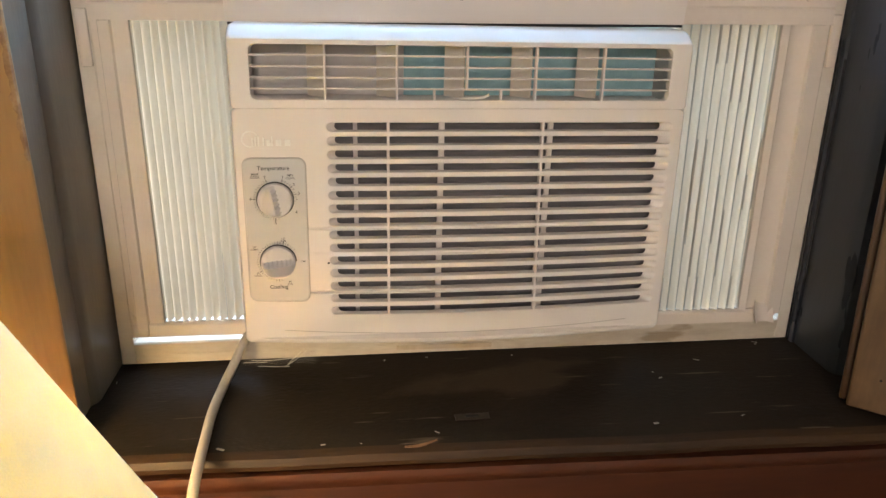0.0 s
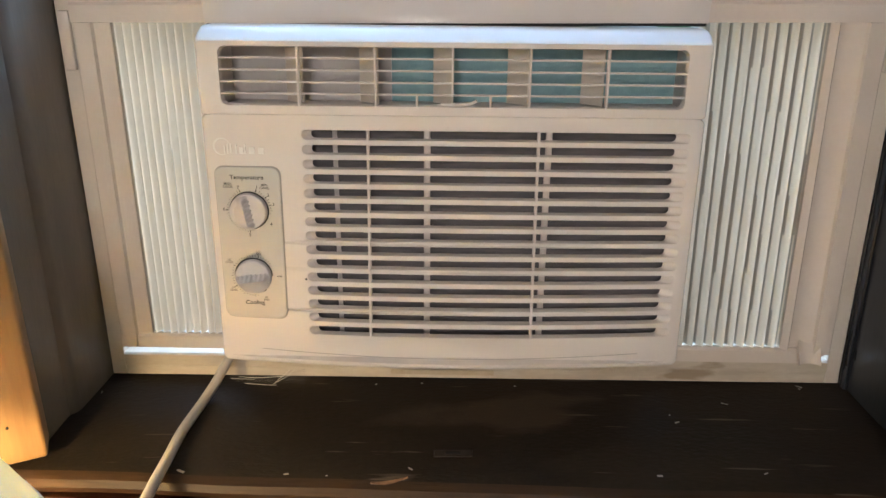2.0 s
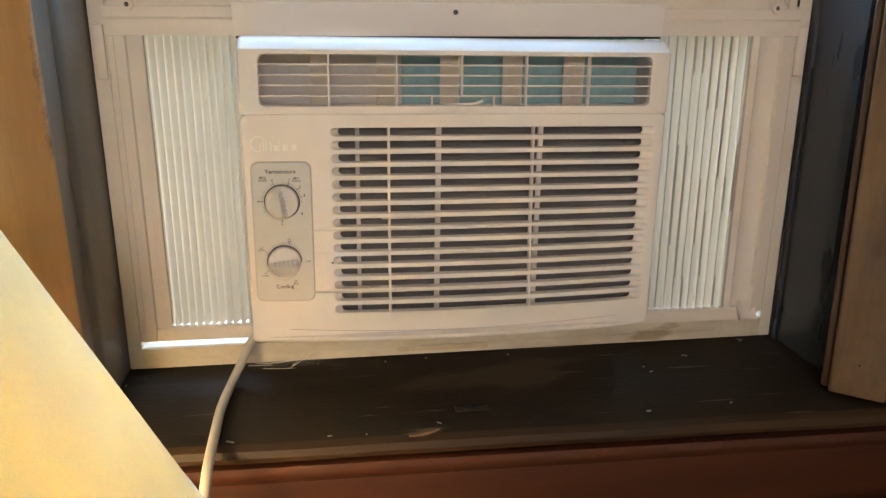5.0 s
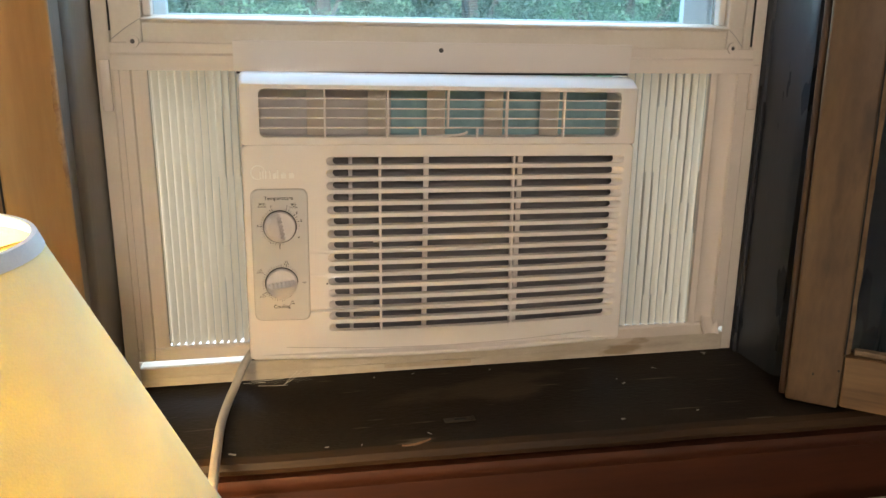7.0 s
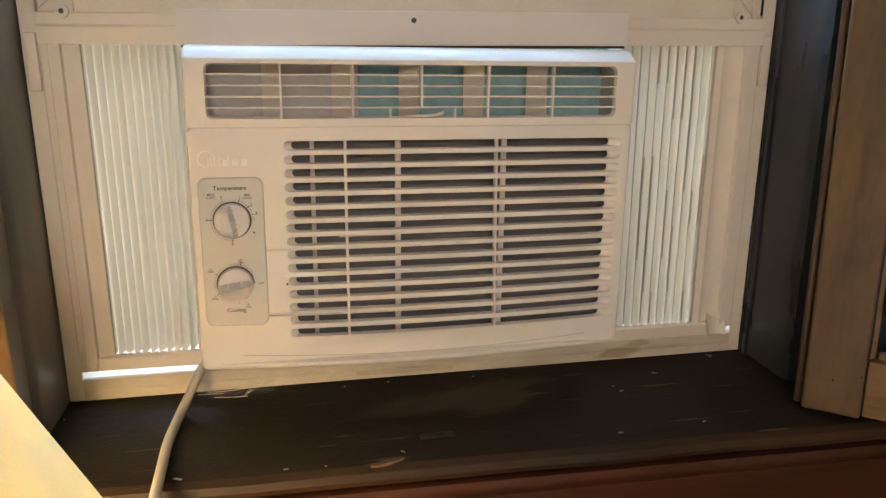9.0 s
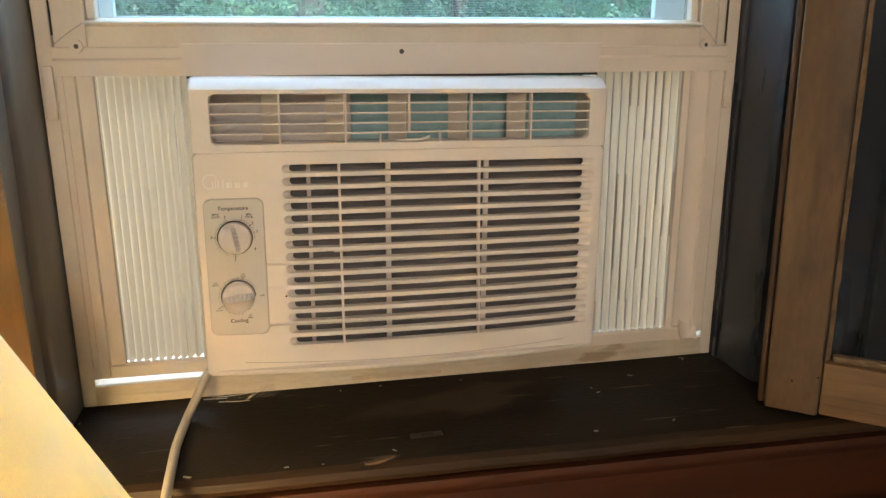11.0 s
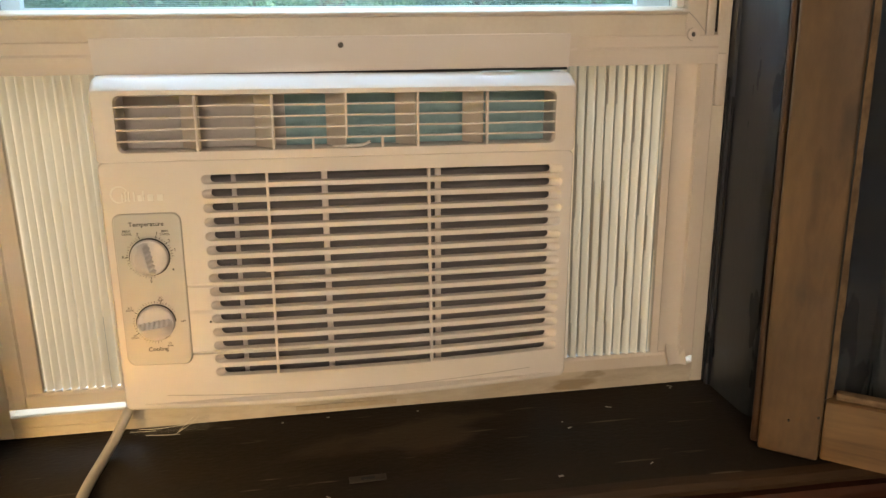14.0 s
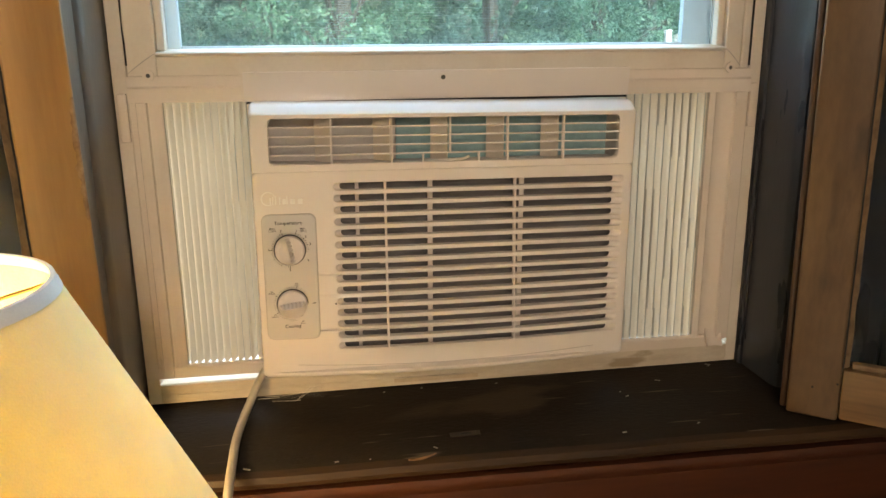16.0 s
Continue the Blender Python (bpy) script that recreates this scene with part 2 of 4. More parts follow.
PLATE = mat("tarnished plate", (0.05, 0.036, 0.025), (0.03, 0.022, 0.016), 0.45, metal=0.5, scale=60)
CHIP = mat("pale paint chip", (0.34, 0.31, 0.27), rough=0.7)
SPLINTER = mat("bare splinter wood", (0.33, 0.18, 0.08), (0.2, 0.10, 0.045), 0.7, scale=150)
FILM = mat("clear packing film", (0.70, 0.66, 0.58), rough=0.12, rvar=0.05)
FILM.node_tree.nodes["Principled BSDF"].inputs["Alpha"].default_value = 0.06
FILM_CREASE = mat("creased film", (0.80, 0.74, 0.64), rough=0.15)
TAPE = mat("brown smeared tape", (0.60, 0.50, 0.37), (0.50, 0.40, 0.28), 0.55, scale=60, fine=300, bump=0.3)
LINEN = mat("pale table top", (0.66, 0.55, 0.44), (0.6, 0.5, 0.4), 0.5, scale=10)
GRASS = mat("lawn", (0.06, 0.10, 0.03), (0.09, 0.12, 0.05), 0.9, scale=0.8, fine=14, bump=0.6)
WOODS = mat("far woods", (0.03, 0.085, 0.045), (0.07, 0.16, 0.075), 0.9, scale=1.6, fine=9, bump=1.0)
BARK = mat("bark", (0.060, 0.058, 0.048), (0.04, 0.04, 0.032), 0.9, scale=8, fine=40, bump=0.8)
CAR_PAINT = mat("white car paint", (0.55, 0.56, 0.57), rough=0.2, coat=0.6)
CAR_GLASS = mat("dark car glass", (0.02, 0.025, 0.03), rough=0.08)
RUBBER = mat("tyre rubber", (0.02, 0.02, 0.02), rough=0.85)
STEEL = mat("galvanised steel", (0.55, 0.56, 0.57), rough=0.4, metal=0.8)


def leaf_material(name, a, b):
    m = bpy.data.materials.new(name)
    m.use_nodes = True
    n, l = m.node_tree.nodes, m.node_tree.links
    geo, ramp = n.new("ShaderNodeNewGeometry"), n.new("ShaderNodeValToRGB")
    ramp.color_ramp.elements[0].color, ramp.color_ramp.elements[1].color = (*a, 1), (*b, 1)
    l.new(geo.outputs["Random Per Island"], ramp.inputs[0])
    s = n["Principled BSDF"]
    s.inputs["Roughness"].default_value = 0.55
    l.new(ramp.outputs[0], s.inputs["Base Color"])
    tr, mx = n.new("ShaderNodeBsdfTranslucent"), n.new("ShaderNodeMixShader")
    l.new(ramp.outputs[0], tr.inputs["Color"])
    mx.inputs[0].default_value = 0.4
    l.new(s.outputs[0], mx.inputs[1])
    l.new(tr.outputs[0], mx.inputs[2])
    l.new(mx.outputs[0], n["Material Output"].inputs["Surface"])
    return m


LEAVES = [leaf_material("leaves", (0.05, 0.145, 0.10), (0.10, 0.235, 0.15)), leaf_material("dark leaves", (0.04, 0.11, 0.085), (0.075, 0.18, 0.13)),
          leaf_material("light leaves", (0.065, 0.175, 0.115), (0.13, 0.28, 0.17))]

# ---------------------------------------------------------------- building blocks


def thing(name, label, category, m=None, group="", kind=""):
    ob = tagged(new(name), label, category, group, kind)
    ob.empty_display_size = 0.05
    ob.matrix_world = m or Matrix()
    return ob


def part(name, bm, material, parent=None, label="", smooth=False, sharp=35):
    me = bpy.data.meshes.new(name)
    bmesh.ops.recalc_face_normals(bm, faces=bm.faces)
    bm.to_mesh(me)
    bm.free()
    me.materials.append(material)
    if smooth:
        for p in me.polygons:
            p.use_smooth = True
        me.set_sharp_from_angle(angle=radians(sharp))
    ob = new(name, me)
    ob.parent = parent
    return tagged(ob, label)


def structure(name, bm, material, label, category, smooth=False):
    return tagged(part(name, bm, material, None, label, smooth), label, category, "", "structure")


def box(x0, x1, y0, y1, z0, z1, bevel=0.0, bm=None, seg=2):
    bm = bm or bmesh.new()
    made = bmesh.ops.create_cube(bm, size=1.0)["verts"]
    for v in made:
        v.co = Vector(((x0 + x1) / 2 + v.co.x * (x1 - x0), (y0 + y1) / 2 + v.co.y * (y1 - y0), (z0 + z1) / 2 + v.co.z * (z1 - z0)))
    if bevel:
        edges = list({e for v in made for e in v.link_edges})
        bmesh.ops.bevel(bm, geom=edges, offset=bevel, segments=seg, profile=0.5, affect="EDGES")
    return bm


def prism(profile, a, b, axis="x", bm=None):
    """A profile swept straight from a to b: (y, z) along x, (x, y) along z."""
    bm = bm or bmesh.new()
    rows = []
    for s in (a, b):
        rows.append([bm.verts.new((s, p, q) if axis == "x" else (p, q, s)) for p, q in profile])
    k = len(profile)
    for i in range(k):
        bm.faces.new((rows[0][i], rows[0][(i + 1) % k], rows[1][(i + 1) % k], rows[1][i]))
    bm.faces.new(rows[0])
    bm.faces.new(rows[1])
    return bm


def lathe(profile, n=48, bm=None, close=False, m=Matrix()):
    bm = bm or bmesh.new()
    rings = [[bm.verts.new(m @ Vector((r * math.cos(2 * math.pi * i / n), r * math.sin(2 * math.pi * i / n), z))) for i in range(n)] for r, z in profile]
    pairs = list(zip(rings, rings[1:])) + ([(rings[-1], rings[0])] if close else [])
    for p, q in pairs:
        for i in range(n):
            bm.faces.new((p[i], p[(i + 1) % n], q[(i + 1) % n], q[i]))
    if not close:
        bm.faces.new(rings[0])
        bm.faces.new(rings[-1])
    return bm


def tube(points, r, n=10, bm=None):
    """A round cord through the points, smoothed between them."""
    bm = bm or bmesh.new()
    pts = [Vector(p) for p in points]
    fine = []
    for i in range(len(pts) - 1):
        p0, p1, p2, p3 = pts[max(i - 1, 0)], pts[i], pts[i + 1], pts[min(i + 2, len(pts) - 1)]
        for k in range(6):
            t = k / 6
            fine.append(0.5 * (2 * p1 + (p2 - p0) * t + (2 * p0 - 5 * p1 + 4 * p2 - p3) * t * t + (3 * p1 - p0 - 3 * p2 + p3) * t ** 3))
    fine.append(pts[-1])
    rings, up = [], Vector((0.13, 0.31, 0.94))
    for i, p in enumerate(fine):
        d = (fine[min(i + 1, len(fine) - 1)] - fine[max(i - 1, 0)]).normalized()
        u = d.cross(up).normalized()
        w = u.cross(d)
        up = w
        rings.append([bm.verts.new(p + r * (math.cos(2 * math.pi * k / n) * u + math.sin(2 * math.pi * k / n) * w)) for k in range(n)])
    for a, b in zip(rings, rings[1:]):
        for k in range(n):
            bm.faces.new((a[k], a[(k + 1) % n], b[(k + 1) % n], b[k]))
    bm.faces.new(rings[0])
    bm.faces.new(rings[-1])
    return bm


def round_rect(x0, x1, z0, z1, r, n=5, step=0.02):
    pts = []
    for cx, cz, a in ((x1 - r, z1 - r, 0), (x0 + r, z1 - r, 90), (x0 + r, z0 + r, 180), (x1 - r, z0 + r, 270)):
        pts += [(cx + r * math.cos(radians(a + 90 * i / n)), cz + r * math.sin(radians(a + 90 * i / n))) for i in range(n + 1)]
    out = []
    for p, q in zip(pts, pts[1:] + pts[:1]):
        k = max(1, int(math.hypot(q[0] - p[0], q[1] - p[1]) / step))
        out += [(p[0] + (q[0] - p[0]) * i / k, p[1] + (q[1] - p[1]) * i / k) for i in range(k)]
    return out


def fitted(loop, x0, x1, z0, z1):
    """The same loop stretched to other bounds."""
    xs, zs = [p[0] for p in loop], [p[1] for p in loop]
    a, b, c, d = min(xs), max(xs), min(zs), max(zs)
    return [(x0 + (x - a) * (x1 - x0) / (b - a), z0 + (z - c) * (z1 - z0) / (d - c)) for x, z in loop]


def moulded(rings, holes, y0, bend=None):
    """A moulded cover that faces -y: rings from the front edge outwards and back [(loop, depth)], holes as (front loop, back loop, depth)."""
    bm = bmesh.new()

    def ring(loop, d):
        return [bm.verts.new((x, y0 + d + (bend(x, z) if bend else 0.0), z)) for x, z in loop]

    def wall(a, b):
        for i in range(len(a)):
            bm.faces.new((a[i], a[(i + 1) % len(a)], b[(i + 1) % len(b)], b[i]))
    made = [ring(*r) for r in rings]
    fronts = [ring(f, 0) for f, _, _ in holes]
    flat = [bm.edges.new((lp[i], lp[(i + 1) % len(lp)])) for lp in [made[0]] + fronts for i in range(len(lp))]
    bmesh.ops.triangle_fill(bm, use_beauty=True, use_dissolve=False, edges=flat, normal=(0, -1, 0))
    for a, b in zip(made, made[1:]):
        wall(a, b)
    for f, (_, back, d) in zip(fronts, holes):
        wall(f, ring(back, d))
    return bm


def lettering(text, size, x, z, y, material, parent, name="lettering"):
    cu = bpy.data.curves.new(name, "FONT")
    cu.body, cu.size, cu.align_x, cu.align_y, cu.extrude, cu.resolution_u = text, size, "CENTER", "CENTER", 0.00004, 3
    cu.offset = size * 0.012
    tmp = new("tmp", cu)
    bpy.context.view_layer.update()
    me = bpy.data.meshes.new_from_object(tmp.evaluated_get(bpy.context.evaluated_depsgraph_get()))
    bpy.data.objects.remove(tmp)
    me.transform(pose(x, y, z, 90, 0, 0))
    me.materials.clear()
    me.materials.append(material)
    ob = new(name, me)
    ob.parent = parent
    return ob


# ---------------------------------------------------------------- room and window wall
SILL, FACE, RISE = 0.800, 0.718, 0.0060  # the sill rises a little towards the east
structure("floor", box(-1.8, 1.8, -2.4, 0.60, -0.05, 0.0), FLOOR_WOOD, "brown oak floorboards", "floor")
structure("ceiling", box(-1.9, 1.9, -2.5, 0.80, 2.45, 2.55), CEILING, "off-white plaster ceiling", "ceiling")
structure("wall_west", box(-1.9, -1.8, -2.5, 0.80, -0.05, 2.45), PLASTER, "cream plaster wall", "wall")
structure("wall_east", box(1.8, 1.9, -2.5, 0.80, -0.05, 2.45), DARK_WALL, "dark brown panelled wall", "wall")
structure("wall_south", box(-1.8, 1.8, -2.5, -2.4, -0.05, 2.45), PLASTER, "cream plaster wall", "wall")
wall = box(-1.8, -0.42, 0.60, 0.80, -0.05, 2.45)
box(0.46, 1.8, 0.60, 0.80, -0.05, 2.45, bm=wall)
box(-0.42, 0.46, 0.60, 0.80, 1.80, 2.45, bm=wall)
box(-0.42, 0.46, 0.60, 0.80, -0.05, 0.765, bm=wall)
structure("wall_north", wall, DARK_WALL, "dark brown window wall with a window opening", "wall")
# board below the sill
structure("trim_1", box(-1.3, 1.3, 0.574, 0.598, 0.0, 0.7635, 0.002), RED_WOOD, "red-brown varnished wooden board below the window sill", "trim")
# the deep sill falls a little towards the room, its front edge is rounded and not quite square to the window
bm = bmesh.new()
prof = [(0.60, 0.764), (0.72, 0.764), (0.80, 0.764), (0.80, 0.802), (0.725, 0.801), (0.64, 0.7975), (0.575, 0.7915), (0.560, 0.7895), (0.552, 0.7865), (0.549, 0.781), (0.551, 0.7755), (0.557, 0.772), (0.568, 0.770)]
rows = []
for s in range(41):
    x = -0.62 + 1.34 * s / 40
    rows.append([bm.verts.new((x, y + (0.0105 - 0.020 * x if y < 0.59 else 0.0) + 0.0006 * math.sin(37 * x + 9 * y), z + RISE * (x + 0.337) + 0.0004 * math.sin(23 * x + 60 * y))) for y, z in prof])
for a, b in zip(rows, rows[1:]):
    for i in range(len(prof)):
        bm.faces.new((a[i], a[(i + 1) % len(prof)], b[(i + 1) % len(prof)], b[i]))
bm.faces.new(rows[0])
bm.faces.new(rows[-1])
ws = structure("window_sill", bm, DARK_PAINT, "dark painted wooden window sill with a worn red-brown front edge", "window sill", True)
ws.data.materials.append(NOSE_WOOD)
for p in ws.data.polygons:
    if p.center.y < 0.5720 - 0.020 * p.center.x:
        p.material_index = 1
# moulding under the sill
bm = bmesh.new()
prof = [(0.573, 0.768), (0.5615, 0.768), (0.560, 0.762), (0.5635, 0.756), (0.569, 0.752), (0.573, 0.744)]
rows = []
for s in range(2):
    x = (-0.62, 0.72)[s]
    rows.append([bm.verts.new((x, min(0.5735, y + (0.0085 - 0.016 * x if y < 0.572 else 0)), z)) for y, z in prof])
for i in range(len(prof)):
    bm.faces.new((rows[0][i], rows[0][(i + 1) % len(prof)], rows[1][(i + 1) % len(prof)], rows[1][i]))
structure("trim_2", bm, RED_WOOD, "narrow red-brown moulding under the sill", "trim", True)
# painted jambs beside the window, with their stops; the left one coloured as lamplit
left = prism([(-0.3375, 0.80), (-0.42, 0.80), (-0.42, 0.596), (-0.352, 0.594), (-0.3470, 0.600), (-0.3455, 0.648), (-0.3415, 0.652), (-0.3395, 0.658), (-0.3385, 0.70)], 0.79, 1.80, "z")
structure("jamb_left", left, JAMB_LAMPLIT, "painted wooden window jamb, lamplight in its grey-brown tone, scuffed", "jamb", True)
right = prism([(0.3685, 0.80), (0.46, 0.80), (0.46, 0.590), (0.392, 0.590), (0.3885, 0.594), (0.3875, 0.640), (0.3790, 0.6425), (0.3765, 0.648), (0.3755, 0.655), (0.3725, 0.7090), (0.3690, 0.7095)], 0.79, 1.80, "z")
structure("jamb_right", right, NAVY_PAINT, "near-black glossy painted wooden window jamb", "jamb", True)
for x, y, top in ((0.3684, 0.7150, 0.318), (0.3712, 0.7085, 0.300)):
    bead = thing("paint_run", "glossy black paint run down the window jamb", "paint run", pose(x, y, 0.806), "paint runs on the jamb")
    part("run", tube([(0.0006 * noise.noise(Vector((z * 60, x * 90, 2))), 0.0005 * noise.noise(Vector((z * 80, 4, x * 50))), z) for z in [top * i / 30 for i in range(31)]], 0.0011, 7), PAINT_RUN, bead, "", True)
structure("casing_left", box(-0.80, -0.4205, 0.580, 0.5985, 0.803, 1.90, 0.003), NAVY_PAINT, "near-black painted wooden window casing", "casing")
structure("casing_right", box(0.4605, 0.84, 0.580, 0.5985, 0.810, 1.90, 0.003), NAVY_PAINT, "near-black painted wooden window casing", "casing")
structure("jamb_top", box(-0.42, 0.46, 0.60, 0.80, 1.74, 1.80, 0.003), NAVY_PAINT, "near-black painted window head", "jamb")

# unseen hanging globe lamp, added behind the camera as fill light
cl = thing("added_globe_lamp", "unseen opal glass globe lamp added to light the room", "lamp", pose(-0.12, -1.40, 2.45))
GR, GZ = 0.18, -0.79
part("canopy", lathe([(0.001, -0.001), (0.05, -0.001), (0.05, -0.012), (0.02, -0.03), (0.001, -0.03)], 28), BRASS, cl, "", True)
part("flex", tube([(0, 0, -0.03), (0, 0, -0.35), (0, 0, GZ + GR + 0.025)], 0.003, 8), CORD, cl)
part("gallery", lathe([(0.001, GZ + GR + 0.03), (0.03, GZ + GR + 0.028), (0.06, GZ + GR - 0.010), (0.001, GZ + GR - 0.012)], 28), BRASS, cl, "", True)
part("globe", lathe([(GR * math.sin(radians(a)), GZ + GR * math.cos(radians(a))) for a in range(22, 178, 8)] + [(0.001, GZ - GR)], 40), OPAL, cl, "glowing globe of the added fill lamp", True)

# ---------------------------------------------------------------- the white window
win = thing("window_1", "white vinyl window with its lower sash raised over an air conditioner", "window", pose(0, FACE, SILL), kind="structure")
part("frame_side", box(-0.3368, -0.3225, 0, 0.070, 0.002, 0.94, 0.0012), VINYL, win)
part("frame_side", box(0.3545, 0.3680, 0, 0.070, 0.0062, 0.94, 0.0012), VINYL, win)
part("frame_head", box(-0.3225, 0.3545, 0, 0.070, 0.90, 0.94, 0.0012), VINYL, win)
br = part("bottom_rail", prism([(0.001, 0.002), (0.070, 0.002), (0.070, 0.0085), (0.014, 0.0250), (0.001, 0.0255), (-0.0008, 0.024), (0.0, 0.0125), (0.001, 0.0115)], -0.3225, 0.3545), VINYL_DIRTY, win, "stained white bottom rail")
br.data.transform(Matrix(((1, 0, 0, 0), (0, 1, 0, 0), (RISE, 0, 1, RISE * 0.337), (0, 0, 0, 1))))
part("outer_track", box(-0.3225, 0.3545, 0.072, 0.20, 0.0, 0.014, 0.001), ALUMINIUM, win, "pale outer sill of the window")
for nm, x0, x1, z0, z1 in (("sash_stile", -0.3218, -0.2925, 0.3600, 0.90), ("sash_stile", 0.3240, 0.3440, 0.3600, 0.90), ("sash_stile", 0.3446, 0.3538, 0.3600, 0.90)):
    part(nm, box(x0, x1, 0.003, 0.036, z0, z1, 0.0015), VINYL, win)
part("sash_rail", prism([(0.003, 0.3560), (0.036, 0.3560), (0.036, 0.3900), (0.020, 0.3900), (0.006, 0.3870), (-0.001, 0.3865), (-0.0025, 0.3850), (-0.001, 0.3830), (0.003, 0.3820)], -0.2920, 0.3235), VINYL, win, "white bottom rail of the raised sash")
for x0, x1 in ((-0.3210, -0.2925), (0.3435, 0.3240)):
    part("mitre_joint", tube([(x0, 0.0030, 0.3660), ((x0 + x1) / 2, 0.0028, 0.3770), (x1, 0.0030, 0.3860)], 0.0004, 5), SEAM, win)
part("weatherstrip", tube([(-0.3222 + 0.0012 * noise.noise(Vector((z * 30, 2, 1))), 0.0022, z) for z in [0.374 + 0.52 * i / 24 for i in range(25)]], 0.0013, 6), BLACK_GAP, win, "black weatherstrip bulging from the joint", True)
part("weatherstrip", box(0.3538, 0.3546, 0.001, 0.03, 0.366, 0.90), BLACK_GAP, win)
part("glazing_bead", box(-0.2920, -0.2835, 0.008, 0.020, 0.3885, 0.90, 0.002), VINYL, win)
part("glazing_bead", box(0.3150, 0.3235, 0.008, 0.020, 0.3885, 0.90, 0.002), VINYL, win)
part("pane", box(-0.2830, 0.3145, 0.021, 0.024, 0.3905, 0.90), GLASS, win, "clear window pane").visible_shadow = False
part("screen_frame", box(-0.3100, -0.2740, 0.044, 0.054, 0.3800, 0.90, 0.001), ALUMINIUM, win)
part("screen_frame", box(0.2900, 0.3420, 0.044, 0.054, 0.3800, 0.90, 0.001), ALUMINIUM, win)
part("screen_frame", box(-0.2740, 0.2900, 0.044, 0.054, 0.3740, 0.3930, 0.001), ALUMINIUM, win)
bm = bmesh.new()
bm.faces.new([bm.verts.new(c) for c in ((-0.2738, 0.049, 0.3932), (0.2898, 0.049, 0.3932), (0.2898, 0.049, 0.90), (-0.2738, 0.049, 0.90))])
part("insect_screen", bm, SCREEN, win, "fine grey insect screen")

# ---------------------------------------------------------------- open wooden casements


def casement(m, hinge, label, stile_wood, rail_wood):
    """A small wooden casement leaf: stiles, rails, putty beads and a pane."""
    w, h, st, t = 0.32, 0.90, 0.050, 0.034
    leaf = thing("casement_window", label, "window", m, "wooden casements")
    for x0, near in ((0.0, hinge == 0), (w - st, hinge == 1)):
        if near and hinge == 0:
            part("edge_bead", box(-0.0075, -0.0004, 0.0090, t, 0.001, h, 0.0025, seg=3), OAK_EDGE, leaf, "reddish rounded rebate along the edge", True)
        wide = st
        stile = box(x0, x0 + wide, 0, t, 0, h, 0.003, seg=3)
        part("stile", stile, stile_wood, leaf, "", True)
    part("rail", box(st + 0.0006, w - st - 0.0006, 0.001, t - 0.001, 0.002, 0.058, 0.003), rail_wood, leaf, "", True)
    part("rail", box(st + 0.0006, w - st - 0.0006, 0.001, t - 0.001, h - 0.06, h, 0.003), rail_wood, leaf, "", True)
    for a in (st + 0.0005, w - st - 0.0075):
        bm = bmesh.new()
        rows = []
        for i in range(60):
            z = 0.0585 + (h - 0.119) * i / 59
            k = 0.0011 * noise.noise(Vector((a * 40, z * 38, 2.0))) + 0.0008 * noise.noise(Vector((a * 9, z * 120, 7.0)))
            inner, outer = (a, a + 0.005 + k) if a < w / 2 else (a + 0.007, a + 0.002 - k)
            rows.append([bm.verts.new((inner, 0.004 + k, z)), bm.verts.new((outer, 0.012, z)), bm.verts.new((outer, 0.016, z)), bm.verts.new((inner, 0.016, z))])
        for p, q in zip(rows, rows[1:]):
            for i in range(4):
                bm.faces.new((p[i], p[(i + 1) % 4], q[(i + 1) % 4], q[i]))
        part("putty_bead", bm, PUTTY, leaf)
        e = a if a < w / 2 else a + 0.007
        part("crack", tube([(e + 0.0006 * noise.noise(Vector((z * 30, 1, a))), 0.0012 + 0.001 * noise.noise(Vector((z * 50, 4, a))), z) for z in [0.06 + (h - 0.13) * i / 30 for i in range(31)]], 0.0009, 5), BLACK_GAP, leaf)
    for z0 in (0.0585, h - 0.0665):
        part("putty_bead", box(st + 0.008, w - st - 0.008, 0.0055, 0.016, z0, z0 + 0.0065, 0.002), PUTTY, leaf)
    part("pane", box(st + 0.002, w - st - 0.002, 0.0165, 0.0195, 0.0590, h - 0.061), LEAF_GLASS, leaf, "old dark window pane")
    if hinge == 1:
        bm = bmesh.new()
        rows = []
        for i in range(26):
            z = 0.245 + 0.105 * i / 25
            k = 0.0026 + 0.0022 * noise.noise(Vector((z * 160, 1.0, 3.0))) + 0.0016 * noise.noise(Vector((z * 420, 5.0, 1.0)))
            k *= math.sin(math.pi * (0.04 + 0.92 * i / 25)) ** 0.4
            rows.append([bm.verts.new((w - 0.0008 - 2 * k, -0.0004, z)), bm.verts.new((w - 0.0022, -0.0005, z)), bm.verts.new((w - 0.0004, 0.0012, z))])
        for p, q in zip(rows, rows[1:]):
            for i in range(2):
                bm.faces.new((p[i], p[i + 1], q[i + 1], q[i]))
        part("worn_edge", bm, EDGE_WORN, leaf, "bare worn patch on the edge")
    for x, z in ((0.024, 0.034), (0.047, 0.042)):
        hx = x if hinge == 0 else w - x
        part("nail", lathe([(0.0004, 0.0), (0.0011, 0.0), (0.0011, 0.0012), (0.0004, 0.0013)], 8, m=pose(hx, 0.0003, z, 90)), BLACK_GAP, leaf)
    return leaf


casement(pose(0.3535, 0.5840, 0.8025, 0, -0.5, -40), 0, "weathered brown wooden casement window standing open", OAK, OAK_CROSS)
ang = 27
cx, cy = -0.3275, 0.5790
casement(pose(cx - 0.32 * math.cos(radians(ang)), cy - 0.32 * math.sin(radians(ang)), 0.7965, 0, -0.8, ang), 1,
         "orange-brown wooden casement window standing open beside the lamp", OAK_LAMPLIT, OAK_LAMPLIT)

